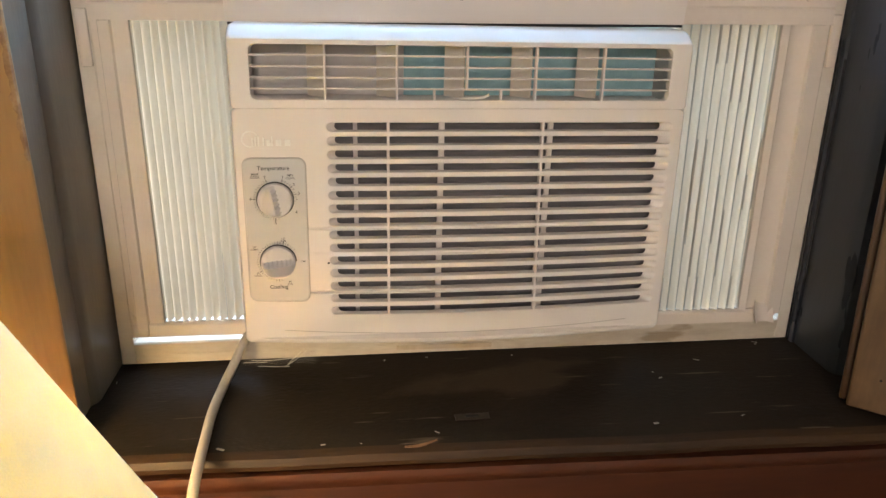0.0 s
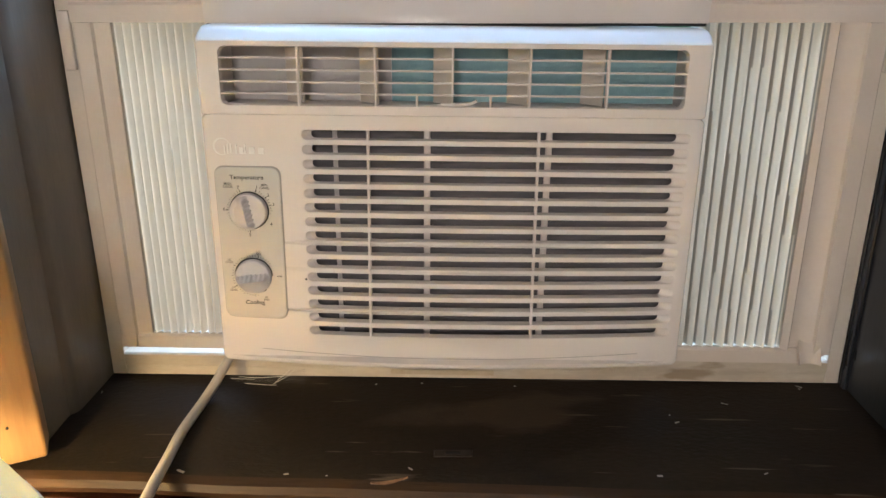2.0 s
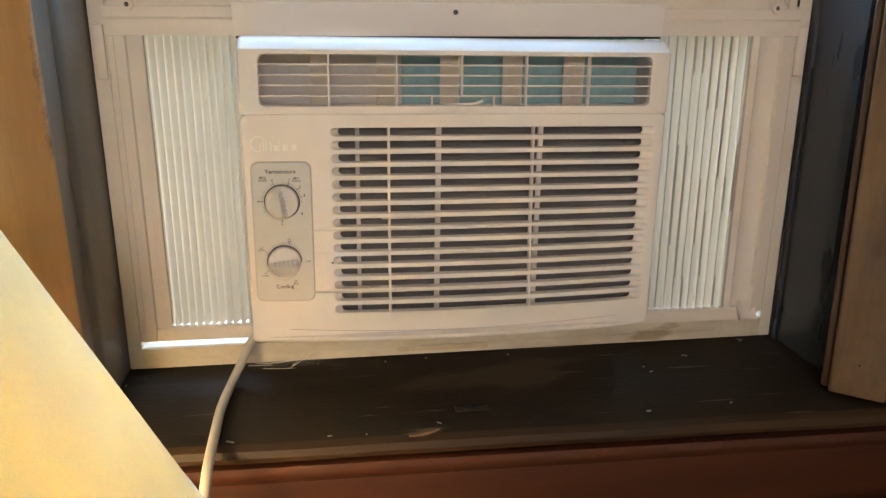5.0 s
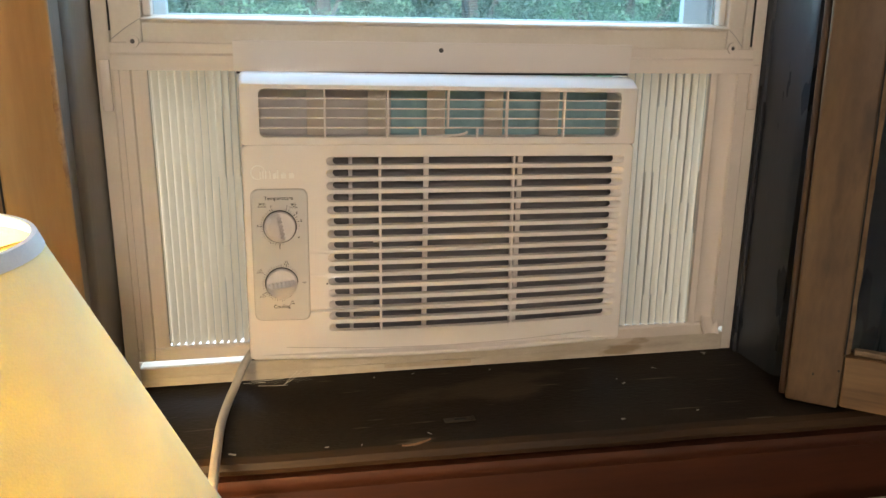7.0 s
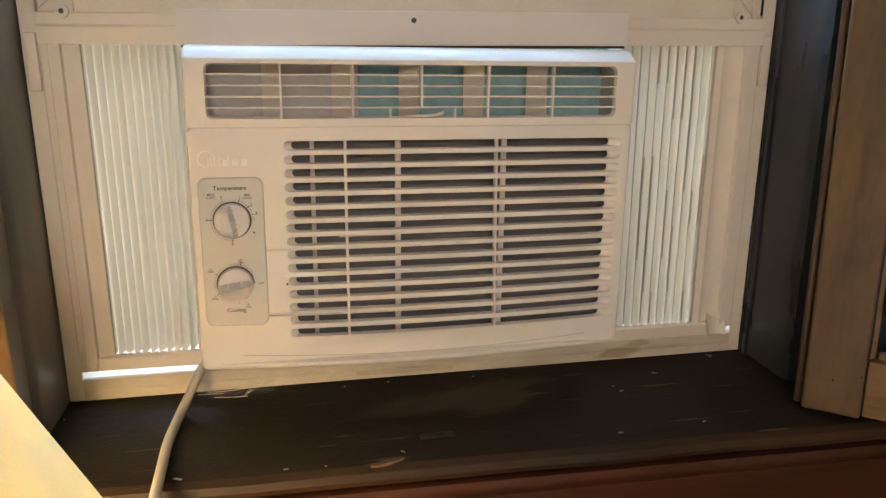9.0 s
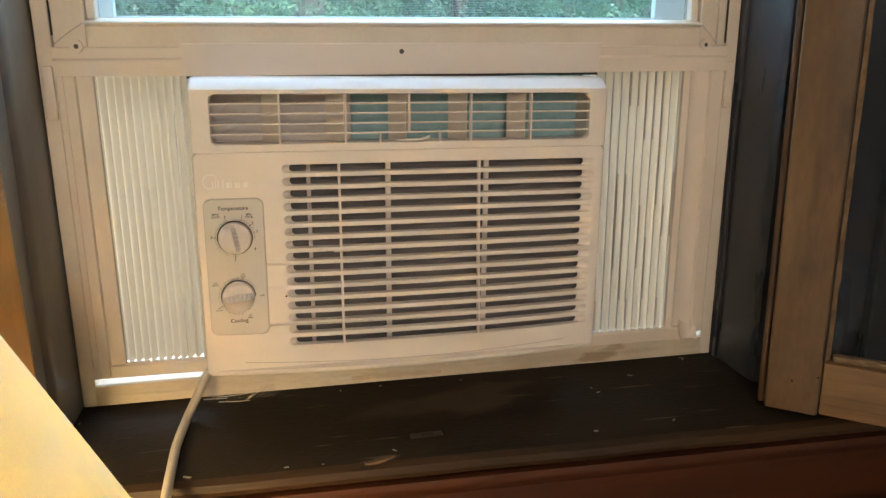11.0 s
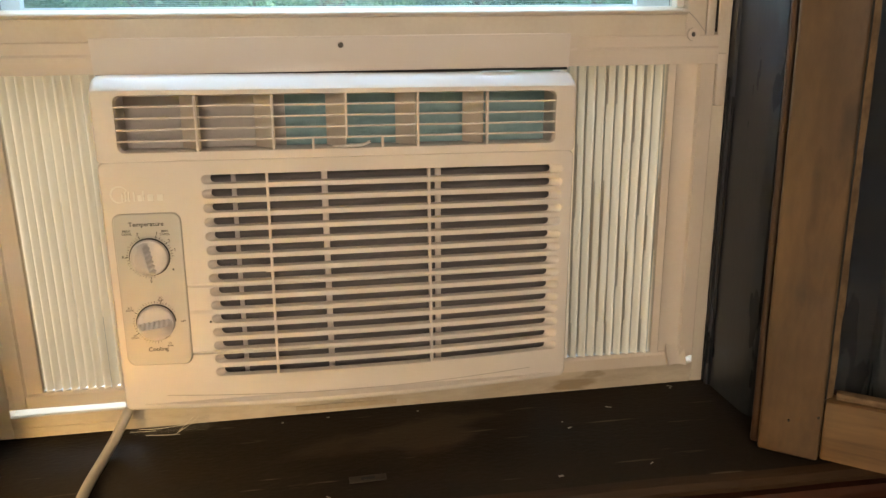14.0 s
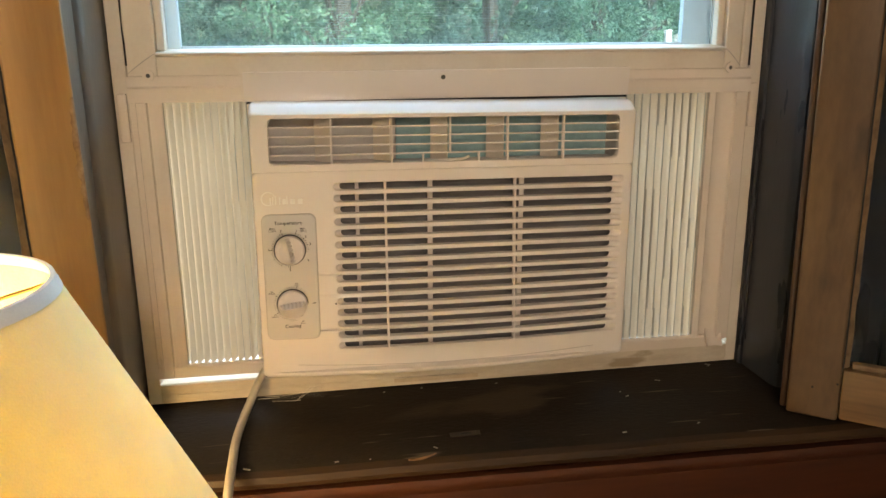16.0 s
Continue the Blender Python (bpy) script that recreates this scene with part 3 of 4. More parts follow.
# ---------------------------------------------------------------- air conditioner
ac = thing("air_conditioner", "white window air conditioner with two knobs and louvred front", "air conditioner", pose(-0.0018, 0.667, SILL, 0, 0.6, 1.6))


def bow(x, z):
    k = min(1.0, max(0.0, (0.25 - z) / 0.2))
    return -0.0145 * k ** 1.3 * (1 - (x / 0.2025) ** 2)


W = 0.2022
slots = []
for i in range(15):
    z = 0.2512 - 0.01210 * i
    slot = round_rect(-0.1220, 0.1915, z - 0.0040, z + 0.0040, 0.0039)
    slots.append((slot, fitted(slot, -0.1150, 0.1815, z - 0.0036, z + 0.0036), 0.0070))
base = round_rect(-W, W, 0.047, 0.2670, 0.0055)
rings = [(fitted(base, -W + e, W - e, 0.047 + g, 0.2670), d) for e, g, d in ((0.0042, 0.0060, 0.0), (0.0018, 0.0030, 0.0006), (0.0005, 0.0010, 0.0022), (0.0, 0.0, 0.0056), (0.0, 0.0, 0.0500))]
part("front_panel", moulded(rings, slots, 0.0, bow), WHITE_PLASTIC, ac, "glossy white front panel with fifteen long slots", True, 28)
# the upper part with the air outlet stands a little proud
T = 0.2018
base = round_rect(-T, T, 0.2668, 0.3350, 0.0040)
rings = [(fitted(base, -T + e, T - e, 0.2668 + g, 0.3350 - f), d) for e, f, g, d in (
    (0.0040, 0.0108, 0.0012, 0.0), (0.0018, 0.0102, 0.0005, 0.0006), (0.0005, 0.0092, 0.0, 0.0020), (0.0, 0.0062, 0.0, 0.0066), (0.0, 0.0030, 0.0, 0.0118), (0.0, 0.0012, 0.0, 0.0154), (0.0, 0.0, 0.0, 0.0210), (0.0, 0.0, 0.0, 0.0500))]
hole = round_rect(-0.1840, 0.1830, 0.2745, 0.3205, 0.0055)
hole_in = fitted(hole, -0.1830, 0.1820, 0.2755, 0.3195)
part("outlet_panel", moulded(rings, [(hole, hole_in, 0.006)], -0.0014), WHITE_PLASTIC, ac, "glossy white upper panel round the air outlet", True, 28)
for i in range(4):
    z = 0.3205 - 0.0460 * (i + 1) / 5
    part("outlet_bar", box(-0.1845, 0.1835, 0.0000, 0.0040, z - 0.0007, z + 0.0007, 0.0004), WHITE_BARS, ac)
for i, x in enumerate((-0.1222, -0.0612, -0.0004, 0.0606, 0.1216)):
    part("outlet_divider", box(x - 0.0010, x + 0.0010, -0.0006, 0.0052, 0.2840 if i == 2 else 0.2740, 0.3210, 0.0004), WHITE_BARS, ac)
for x in (-0.0285, 0.0300):
    part("outlet_divider", box(x - 0.0009, x + 0.0009, -0.0004, 0.0052, 0.2740, 0.2838, 0.0004), WHITE_BARS, ac)
# duct behind the outlet: grey on one side, teal foam on the other, and upright vanes
bm = box(-0.187, -0.052, 0.046, 0.049, 0.271, 0.325)
part("duct_wall", bm, INNER_GREY, ac)
part("duct_foam", box(-0.0515, 0.187, 0.044, 0.049, 0.271, 0.325), TEAL_FOAM, ac, "teal foam inside the air outlet")
part("duct_floor", box(-0.187, 0.187, 0.0075, 0.046, 0.2700, 0.2725), INNER_GREY, ac)
part("duct_roof", box(-0.187, 0.187, 0.0125, 0.046, 0.3225, 0.3250), INNER_GREY, ac)
for sx in (-0.1880, 0.1860):
    part("duct_side", box(sx, sx + 0.002, 0.0085, 0.046, 0.2725, 0.3225), INNER_GREY, ac)
for x in (-0.1222, -0.0612, -0.0004, 0.0606, 0.1216):
    v = box(-0.0009, 0.0009, -0.0105, 0.0105, 0.2735, 0.3215, 0.0006)
    bmesh.ops.transform(v, matrix=pose(x - 0.0075, 0.0260, 0, 0, 0, 50), verts=v.verts)
    part("vane", v, VANE, ac)
part("vane_lever", tube([(-0.012, 0.006, 0.2752), (0.002, 0.002, 0.2762), (0.012, -0.001, 0.2772), (0.019, -0.003, 0.2800)], 0.0013, 8), WHITE_PLASTIC, ac, "small white vane lever", True)
# ribs and filter behind the slots
for x in (-0.0685, 0.0700):
    bm, rows = bmesh.new(), []
    for i in range(13):
        z = 0.076 + 0.180 * i / 12
        rows.append([bm.verts.new((x + dx, y + bow(x, z), z)) for dx, y in ((-0.0011, 0.0008), (-0.0007, 0.0004), (0.0007, 0.0004), (0.0011, 0.0008), (0.0011, 0.0072), (-0.0011, 0.0072))])
    for p, q in zip(rows, rows[1:]):
        for k in range(6):
            bm.faces.new((p[k], p[(k + 1) % 6], q[(k + 1) % 6], q[k]))
    bm.faces.new(rows[0])
    bm.faces.new(rows[-1])
    part("grille_rib", bm, WHITE_BARS, ac)
for x in (-0.0205, 0.0790):
    part("filter_rib", box(x - 0.0027, x + 0.0027, 0.0080, 0.0110, 0.070, 0.2600, 0.001), WHITE_BARS, ac)
part("filter_rib", box(-0.0750, -0.0232, 0.0082, 0.0108, 0.1660, 0.1690, 0.0006), WHITE_BARS, ac)
part("filter_rib", box(-0.0990, -0.0950, 0.0135, 0.0155, 0.070, 0.2600, 0.0006), INNER_GREY, ac)
part("filter", box(-0.135, 0.198, 0.0170, 0.0190, 0.060, 0.264), FILTER, ac, "dark dusty air filter")
part("casing", box(-0.1990, 0.1990, 0.0515, 0.400, 0.0330, 0.3300, 0.004), WHITE_PLASTIC, ac, "white sheet-metal casing")
# block added to stop daylight leaking in under the machine
part("bottom_seal", box(-0.2035, 0.2045, 0.0520, 0.0780, 0.0265, 0.0328), SEAL, ac, "dark grey gap fill")
part("underside_lip", box(-0.09, 0.14, 0.012, 0.049, 0.0425, 0.0468, 0.001), WHITE_PLASTIC, ac)
# control panel with two knobs
edge = round_rect(-0.1946, -0.1406, 0.0914, 0.2246, 0.0070)
panel = part("control_panel", moulded([(fitted(edge, -0.1940, -0.1412, 0.0920, 0.2240), 0.0), (edge, 0.0006), (edge, 0.004)], [], -0.0012, bow), PANEL_GREY, ac, "silver-grey control panel with printed scales", True)
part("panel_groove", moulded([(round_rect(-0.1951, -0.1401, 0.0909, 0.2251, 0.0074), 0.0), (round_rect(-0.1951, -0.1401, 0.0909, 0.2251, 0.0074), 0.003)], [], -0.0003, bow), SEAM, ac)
KX, KY = -0.1678, -0.0013


def knob(z, turn, ribs_label):
    ky = KY + bow(KX, z) - 0.0003
    k = part("knob", lathe([(0.0005, 0.0), (0.0154, 0.0), (0.0152, 0.0034), (0.0147, 0.0043), (0.0136, 0.0048), (0.0005, 0.0050)], 44, m=pose(KX, ky - 0.0006, z, 90)), KNOB_GREY, ac, ribs_label, True)
    part("knob_gap", lathe([(0.0005, 0.0), (0.0164, 0.0), (0.0164, 0.0003), (0.0005, 0.0003)], 44, m=pose(KX, ky - 0.0001, z, 90)), BLACK_GAP, ac)
    # a ridge across the knob: a smooth slope on one side of it, a ribbed hollow on the other
    def lift(u, v):
        h = 0.0080 * max(0.0, 1 + (u + 0.0010) / 0.0125) if u < -0.0010 else 0.0080 * max(0.0, 1 - (u + 0.0010) / 0.0052) ** 1.4 - 0.0016 * math.sin(math.pi * min(1.0, (u + 0.0010) / 0.0130))
        rib = 0.00105 * math.sin(v * 2 * math.pi / 0.0040) * max(0.0, 1 - ((u - 0.0030) / 0.0048) ** 2)
        return (h + rib) * max(0.0, 1 - (math.hypot(u, v) / 0.0141) ** 5)
    m = pose(KX, ky - 0.0054, z) @ pose(0, 0, 0, 0, turn, 0)
    bm, rows, n = bmesh.new(), [], 48
    for a in range(n):
        th = 2 * math.pi * a / n
        rows.append([bm.verts.new(m @ Vector((r * math.cos(th), -0.0002 - lift(r * math.cos(th), r * math.sin(th)), r * math.sin(th)))) for r in [0.0141 * (q + 1) / 22 for q in range(22)]])
    mid = bm.verts.new(m @ Vector((0, -0.0002 - lift(0, 0), 0)))
    for p, q in zip(rows, rows[1:] + rows[:1]):
        bm.faces.new((mid, p[0], q[0]))
        for e in range(21):
            bm.faces.new((p[e], p[e + 1], q[e + 1], q[e]))
    bm.faces.new([p[-1] for p in rows])
    part("knob_grip", bm, KNOB_GREY, k, "", True, 60)
    return k


Z1, Z2 = 0.1878, 0.1302
knob(Z1, -10, "pearl-white temperature knob with a ribbed grip")
knob(Z2, -97, "pearl-white mode knob with a ribbed grip")
PY = -0.0016
ticks = []
for zc, lo, hi in ((Z1, -245, 65), (Z2, -150, 165)):
    bm = bmesh.new()
    for i in range(48):
        a = radians(90 + 360 * i / 48)
        deg = math.degrees(a) % 360
        if zc == Z1 and 74 < deg < 106:
            continue
        r0, r1, w = 0.0172, 0.0188 + (0.0006 if i % 4 == 0 else 0), 0.00017
        y = PY + bow(KX, zc)
        c, s = math.cos(a), math.sin(a)
        for b in (0,):
            q = [(r0, -w), (r1, -w), (r1, w), (r0, w)]
            bm.faces.new([bm.verts.new((KX + u * c - v * s, y, zc + u * s + v * c)) for u, v in q])
    tagged(part("scale_ticks", bm, INK, ac, "printed ring of fine tick marks"), kind="stuff")
for zc, degs in ((Z1, (70, 39, 15, -33, -92, 178, 113)), (Z2, (0, 74, 150, 211, -64))):
    bm = bmesh.new()
    for d in degs:
        a, w = radians(d), 0.00028
        c, s = math.cos(a), math.sin(a)
        q = [(0.0171, -w), (0.0194, -w), (0.0194, w), (0.0171, w)]
        bm.faces.new([bm.verts.new((KX + u * c - v * s, PY - 0.0001 + bow(KX, zc), zc + u * s + v * c)) for u, v in q])
    tagged(part("scale_marks", bm, INK, ac), kind="stuff")
letters = [("Temperature", 0.0052, KX - 0.0005, 0.2158), ("Cooling", 0.0052, KX - 0.0005, 0.1058)]
for n, d in zip("1234567", (70, 39, 15, -33, -92, 178, 113)):
    letters.append((n, 0.0038, KX + 0.0212 * math.cos(radians(d)), Z1 + 0.0212 * math.sin(radians(d))))
for w1, w2, x, z in (("MAX", "COOL", -0.0165, 0.0213), ("MIN", "COOL", 0.0137, 0.0205)):
    letters += [(w1, 0.0029, KX + x, Z1 + z + 0.0013), (w2, 0.0029, KX + x, Z1 + z - 0.0013)]
for w1, w2, x, z in (("LO", "FAN", 0.0052, 0.0205), ("LO", "COOL", -0.0205, 0.0125), ("HI", "COOL", -0.0185, -0.0125), ("HI", "FAN", 0.0098, -0.0205)):
    letters += [(w1, 0.0024, KX + x, Z2 + z + 0.0012), (w2, 0.0024, KX + x, Z2 + z - 0.0011)]
letters.append(("OFF", 0.0024, KX + 0.0222, Z2))
for s, size, x, z in letters:
    lettering(s, size, x, z, PY - 0.0001 + bow(x, z), INK, ac)
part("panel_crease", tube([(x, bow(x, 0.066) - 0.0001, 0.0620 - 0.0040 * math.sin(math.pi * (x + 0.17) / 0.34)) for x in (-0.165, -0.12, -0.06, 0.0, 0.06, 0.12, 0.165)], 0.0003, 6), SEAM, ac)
# maker's mark as plain raised shapes
bm = bmesh.new()
rows = []
for i in range(33):
    a = radians(20 + 285 * i / 32)
    t = 0.0002 + 0.0006 * math.sin(math.pi * i / 32)
    rows.append([bm.verts.new((-0.1868 + r * math.cos(a), -0.0006, 0.2410 + r * math.sin(a))) for r in (0.0067 - t, 0.0067 + t)])
for p, q in zip(rows, rows[1:]):
    bm.faces.new((p[0], p[1], q[1], q[0]))
MARK = mat("silver mark", (0.97, 0.95, 0.90), rough=0.14, metal=0.0, rvar=0.03)
part("emblem", bm, MARK, ac, "plain ring-shaped maker's mark")
for x, w, h in ((-0.1848, 0.0013, 0.0072), (-0.1822, 0.0013, 0.0086), (-0.1796, 0.0013, 0.0086), (-0.1755, 0.0014, 0.0078), (-0.1712, 0.0034, 0.0056), (-0.1683, 0.0013, 0.0086), (-0.1628, 0.0048, 0.0056), (-0.1552, 0.0048, 0.0056)):
    part("emblem_bar", moulded([(round_rect(x - w / 2, x + w / 2, 0.2350, 0.2350 + h, 0.0006), 0.0), (round_rect(x - w / 2, x + w / 2, 0.2350, 0.2350 + h, 0.0006), 0.0006)], [], -0.0005), MARK, ac)
part("pin_hole", lathe([(0.0002, 0), (0.0010, 0), (0.0010, 0.0002), (0.0002, 0.0002)], 10, m=pose(-0.1230, -0.0001 + bow(-0.123, 0.128), 0.128, 90)), BLACK_GAP, ac)

# ---------------------------------------------------------------- mounting rail and pleated side panels
rail = thing("mounting_rail", "white steel mounting rail with a screw hole above the air conditioner", "rail", pose(0, 0.7165, 1.1360))
part("rail_face", prism([(-0.0062, 0.0), (-0.0042, 0.0), (-0.0080, 0.0275), (0.0, 0.0280), (0.0, 0.0305), (-0.0098, 0.0305), (-0.0104, 0.0298)], -0.2070, 0.2070), ENAMEL, rail)
part("foam_strip", box(-0.2050, 0.2050, -0.0080, 0.0, -0.0018, 0.0005), BLACK_GAP, rail)
part("screw_hole", lathe([(0.0003, 0), (0.0024, 0), (0.0024, 0.0003), (0.0003, 0.0003)], 18, m=pose(0.0, -0.0097, 0.0225, 84)), SEAL, rail)


def side_panel(x_in, x_out, label, low, flange):
    """A pleated expanding curtain in its plastic frame; x_in is the edge at the machine."""
    s = 1 if x_out > x_in else -1
    ob = thing("side_curtain", label, "curtain panel", pose(0, 0.7200, SILL), "pleated side curtains")
    lo, hi = min(x_in, x_out), max(x_in, x_out)
    y0 = -0.008
    part("top_rail", prism([(y0, 0.3370), (y0, 0.3510), (y0 + 0.002, 0.3535), (y0 + 0.002, 0.3625), (y0 + 0.003, 0.3635), (-0.0005, 0.3635), (-0.0005, 0.3370)], lo, hi), CURTAIN_FRAME, ob)
    a = x_out
    cols = [(a, 0.0), (a, y0 + 0.004), (a - s * 0.001, y0 + 0.003), (a - s * 0.0060, y0 + 0.003), (a - s * 0.0072, y0), (a - s * 0.0165, y0), (a - s * 0.0180, y0 + 0.0035)] + ([(a - 0.023, y0 + 0.0058), (a - 0.029, y0 + 0.0070), (a - 0.035, y0 + 0.0068), (a - 0.0385, y0 + 0.0050), (a - 0.0400, y0 + 0.0025)] if s > 0 else []) + [(a - s * flange, y0 + 0.0040), (a - s * (flange + 0.0005), 0.0)]
    part("side_rail", prism(cols, low + (0.0075 if s > 0 else 0.0), 0.3368, "z"), CURTAIN_FRAME, ob, "", True, 28)
    blo, bhi = (lo, hi) if s < 0 else (lo, hi - 0.011)
    part("lower_rail", prism([(y0 + 0.002, low - 0.001), (y0 + 0.002, low + 0.011), (y0 + 0.004, low + 0.0135), (0.0, low + 0.0135), (0.0, low - 0.001)], blo, bhi), CURTAIN_FRAME, ob)
    # flared foot with two pointed wings at the lower corner
    bm, rows = bmesh.new(), []
    fx0, fx1, drop = (a - s * 0.031, a - s * 0.011, 0.0085) if s > 0 else (a - s * 0.017, a - s * 0.003, 0.004)
    for i in range(9):
        v = i / 8
        wing = abs(2 * v - 1) ** 2.2
        x = fx0 + (fx1 - fx0) * v
        rows.append([bm.verts.new((x, y0 + d - e * (0.35 + 0.65 * wing), low + z + 0.004 * wing * (z > 0.01))) for d, e, z in ((0.0030, 0.0, 0.0200), (0.0022, drop * 0.3, 0.0120), (0.0015, drop, 0.0010), (0.0030, drop, 0.0006), (0.0040, 0.0, 0.0100))])
    for p, q in zip(rows, rows[1:]):
        for k in range(5):
            bm.faces.new((p[k], p[(k + 1) % 5], q[(k + 1) % 5], q[k]))
    bm.faces.new(rows[0])
    bm.faces.new(rows[-1])
    part("corner_foot", bm, CURTAIN_FRAME, ob, "", True, 50)
    # screw lug on the top rail
    lug = lathe([(0.0022, 0.0), (0.0058, 0.0), (0.0058, 0.0022), (0.0022, 0.0022)], 24, close=True, m=pose(a - s * (0.022 if s < 0 else 0.0265), y0 + 0.0016, 0.3640, 90))
    lug = part("screw_lug", lug, CURTAIN_FRAME, ob, "", True)
    part("lug_hole", lathe([(0.0002, 0), (0.0022, 0), (0.0022, 0.0002), (0.0002, 0.0002)], 14, m=pose(a - s * (0.022 if s < 0 else 0.0265), y0 + 0.0010, 0.3640, 90)), SEAL, lug)
    bm = bmesh.new()
    x0, x1, n = a - s * (flange - 0.0060), x_in - s * 0.004, 13 if s < 0 else 12
    rows = []
    for i in range(n * 15 + 1):
        u = i / (n * 15)
        ph = u * n
        p = 1 - ph % 1
        depth = 0.0200 * (1 - math.sin(0.5 * math.pi * p / 0.80) if p < 0.80 else (p - 0.80) / 0.20) + 0.0012 * noise.noise(Vector((u * 5, 0.3, s)))
        x = x0 + (x1 - x0) * u
        rows.append([bm.verts.new((x + 0.0006 * noise.noise(Vector((u * 22, z * 9, s * 3))), y0 + 0.0045 + depth + 0.0008 * noise.noise(Vector((u * 11, z * 14, 4))), z)) for z in [low + 0.0125 + (0.3372 - low - 0.0125) * k / 8 for k in range(9)]])
    for p, q in zip(rows, rows[1:]):
        for k in range(8):
            bm.faces.new((p[k], p[k + 1], q[k + 1], q[k]))
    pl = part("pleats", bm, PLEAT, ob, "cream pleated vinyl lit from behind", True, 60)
    # steep faces and valleys get the painted fold shade
    pl.data.materials.append(PLEAT_SHADED)
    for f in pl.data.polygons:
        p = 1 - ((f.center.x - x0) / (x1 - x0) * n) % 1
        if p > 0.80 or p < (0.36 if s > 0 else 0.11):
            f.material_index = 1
    return ob


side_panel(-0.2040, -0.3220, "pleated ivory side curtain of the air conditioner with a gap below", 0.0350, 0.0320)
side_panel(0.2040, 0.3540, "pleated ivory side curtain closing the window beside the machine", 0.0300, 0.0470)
for x0, x1 in ((-0.3330, -0.3235), (0.3545, 0.3635)):
    clip = thing("sash_clip", "small ivory plastic clip on the window frame", "clip", pose((x0 + x1) / 2, FACE, 1.0975), "frame clips")
    part("clip_body", box(-0.0047, 0.0047, -0.0055, -0.0002, 0.0, 0.0490, 0.0012), CURTAIN_FRAME, clip, "", True)

# ---------------------------------------------------------------- tape and film left on the bottom rail
tape = thing("tape_strip", "brown smeared strip of old tape on the window rail", "tape", pose(-0.01, FACE - 0.0013, 0.8115))
part("strip", box(-0.050, 0.050, -0.0004, 0.0, -0.0030, 0.0022, 0.0002), TAPE, tape)
film = thing("plastic_film", "crumpled clear packing film under the air conditioner", "film", pose(-0.18, 0.709, 0.8025))
bm, rows = bmesh.new(), []
for i in range(22):
    u = i / 21
    x = -0.036 + 0.074 * u
    reach = 0.0045 + 0.0085 * u * u + 0.003 * noise.noise(Vector((u * 7, 0, 3)))
    rows.append([bm.verts.new((x + 0.002 * noise.noise(Vector((u * 9, k, 1))), -0.004 * (1 - k / 5) + 0.0020 * noise.noise(Vector((u * 11, k * 0.9, 5))), 0.0008 + reach * k / 5 + 0.0010 * noise.noise(Vector((u * 14, k * 1.3, 8))))) for k in range(6)])
for p, q in zip(rows, rows[1:]):
    for k in range(5):
        bm.faces.new((p[k], p[k + 1], q[k + 1], q[k]))
part("sheet", bm, FILM, film)
for pts in (((-0.028, 0.002, 0.0030), (-0.010, -0.003, 0.0048), (0.018, -0.004, 0.0075)), ((-0.020, -0.007, 0.0008), (0.000, -0.010, 0.0012), (0.012, -0.011, 0.0016)), ((0.008, -0.008, 0.0012), (0.020, -0.004, 0.0070), (0.028, 0.001, 0.0125)),
            ((0.010, -0.006, 0.0022), (0.023, -0.001, 0.0130)), ((-0.036, 0.001, 0.0012), (-0.012, -0.001, 0.0018))):
    part("crease", tube(pts, 0.00026, 5), FILM_CREASE, film, "white glinting crease")

# ---------------------------------------------------------------- cord
cord = thing("power_cord", "grey rubber power cord running over the sill", "cord", pose(-0.230, 0.6, SILL))
part("cable", tube([(0.032, 0.112, 0.046), (0.020, 0.103, 0.034), (0.008, 0.083, 0.013), (0.002, 0.060, 0.0045), (-0.001, 0.020, 0.0020), (-0.001, -0.015, -0.0020), (0.000, -0.050, -0.0040), (0.001, -0.080, -0.0090),
                    (0.001, -0.105, -0.030), (0.000, -0.118, -0.075), (-0.004, -0.105, -0.20), (-0.010, -0.085, -0.45), (-0.030, -0.09, -0.74), (-0.10, -0.12, -0.795), (-0.2, -0.14, -0.795)], 0.0045, 14), CORD, cord, "", True)

# ---------------------------------------------------------------- lamp
LX, LY, LTOP, LR, LK, LH = -0.367, 0.312, 1.0634, 0.0881, 0.4566, 0.203
BASE = 0.72
lamp = thing("table_lamp", "lit table lamp with a cream linen cone shade", "lamp", pose(LX, LY, BASE))
zt = LTOP - BASE
tt = 0.0012
zb, rb = zt - LH, LR + LK * LH
part("shade", lathe([(rb, zb), (LR, zt), (LR - tt, zt), (rb - tt, zb)], 72, close=True), FABRIC, lamp, "glowing cream linen cone shade", True)
part("shade_trim", lathe([(LR + LK * 0.0075 + 0.0006, zt - 0.0075), (LR + 0.0008, zt + 0.0004), (LR - 0.0020, zt + 0.0004), (LR - 0.0018 + LK * 0.0075, zt - 0.0075)], 72, close=True), TRIM_TAPE, lamp, "white fabric trim", True)
part("shade_trim", lathe([(rb + 0.0008, zb - 0.0004), (rb + 0.0006 - LK * 0.0075, zb + 0.0075), (rb - 0.0020 - LK * 0.0075, zb + 0.0075), (rb - 0.0022, zb - 0.0004)], 72, close=True), TRIM_TAPE, lamp, "white fabric trim", True)
part("lamp_base", lathe([(0.001, 0.0003), (0.062, 0.0003), (0.065, 0.0052), (0.060, 0.0104), (0.034, 0.0156), (0.040, 0.0273), (0.042, 0.0403), (0.032, 0.0533), (0.014, 0.0598), (0.012, 0.0868), (0.001, 0.0868)], 40), CERAMIC, lamp, "", True)
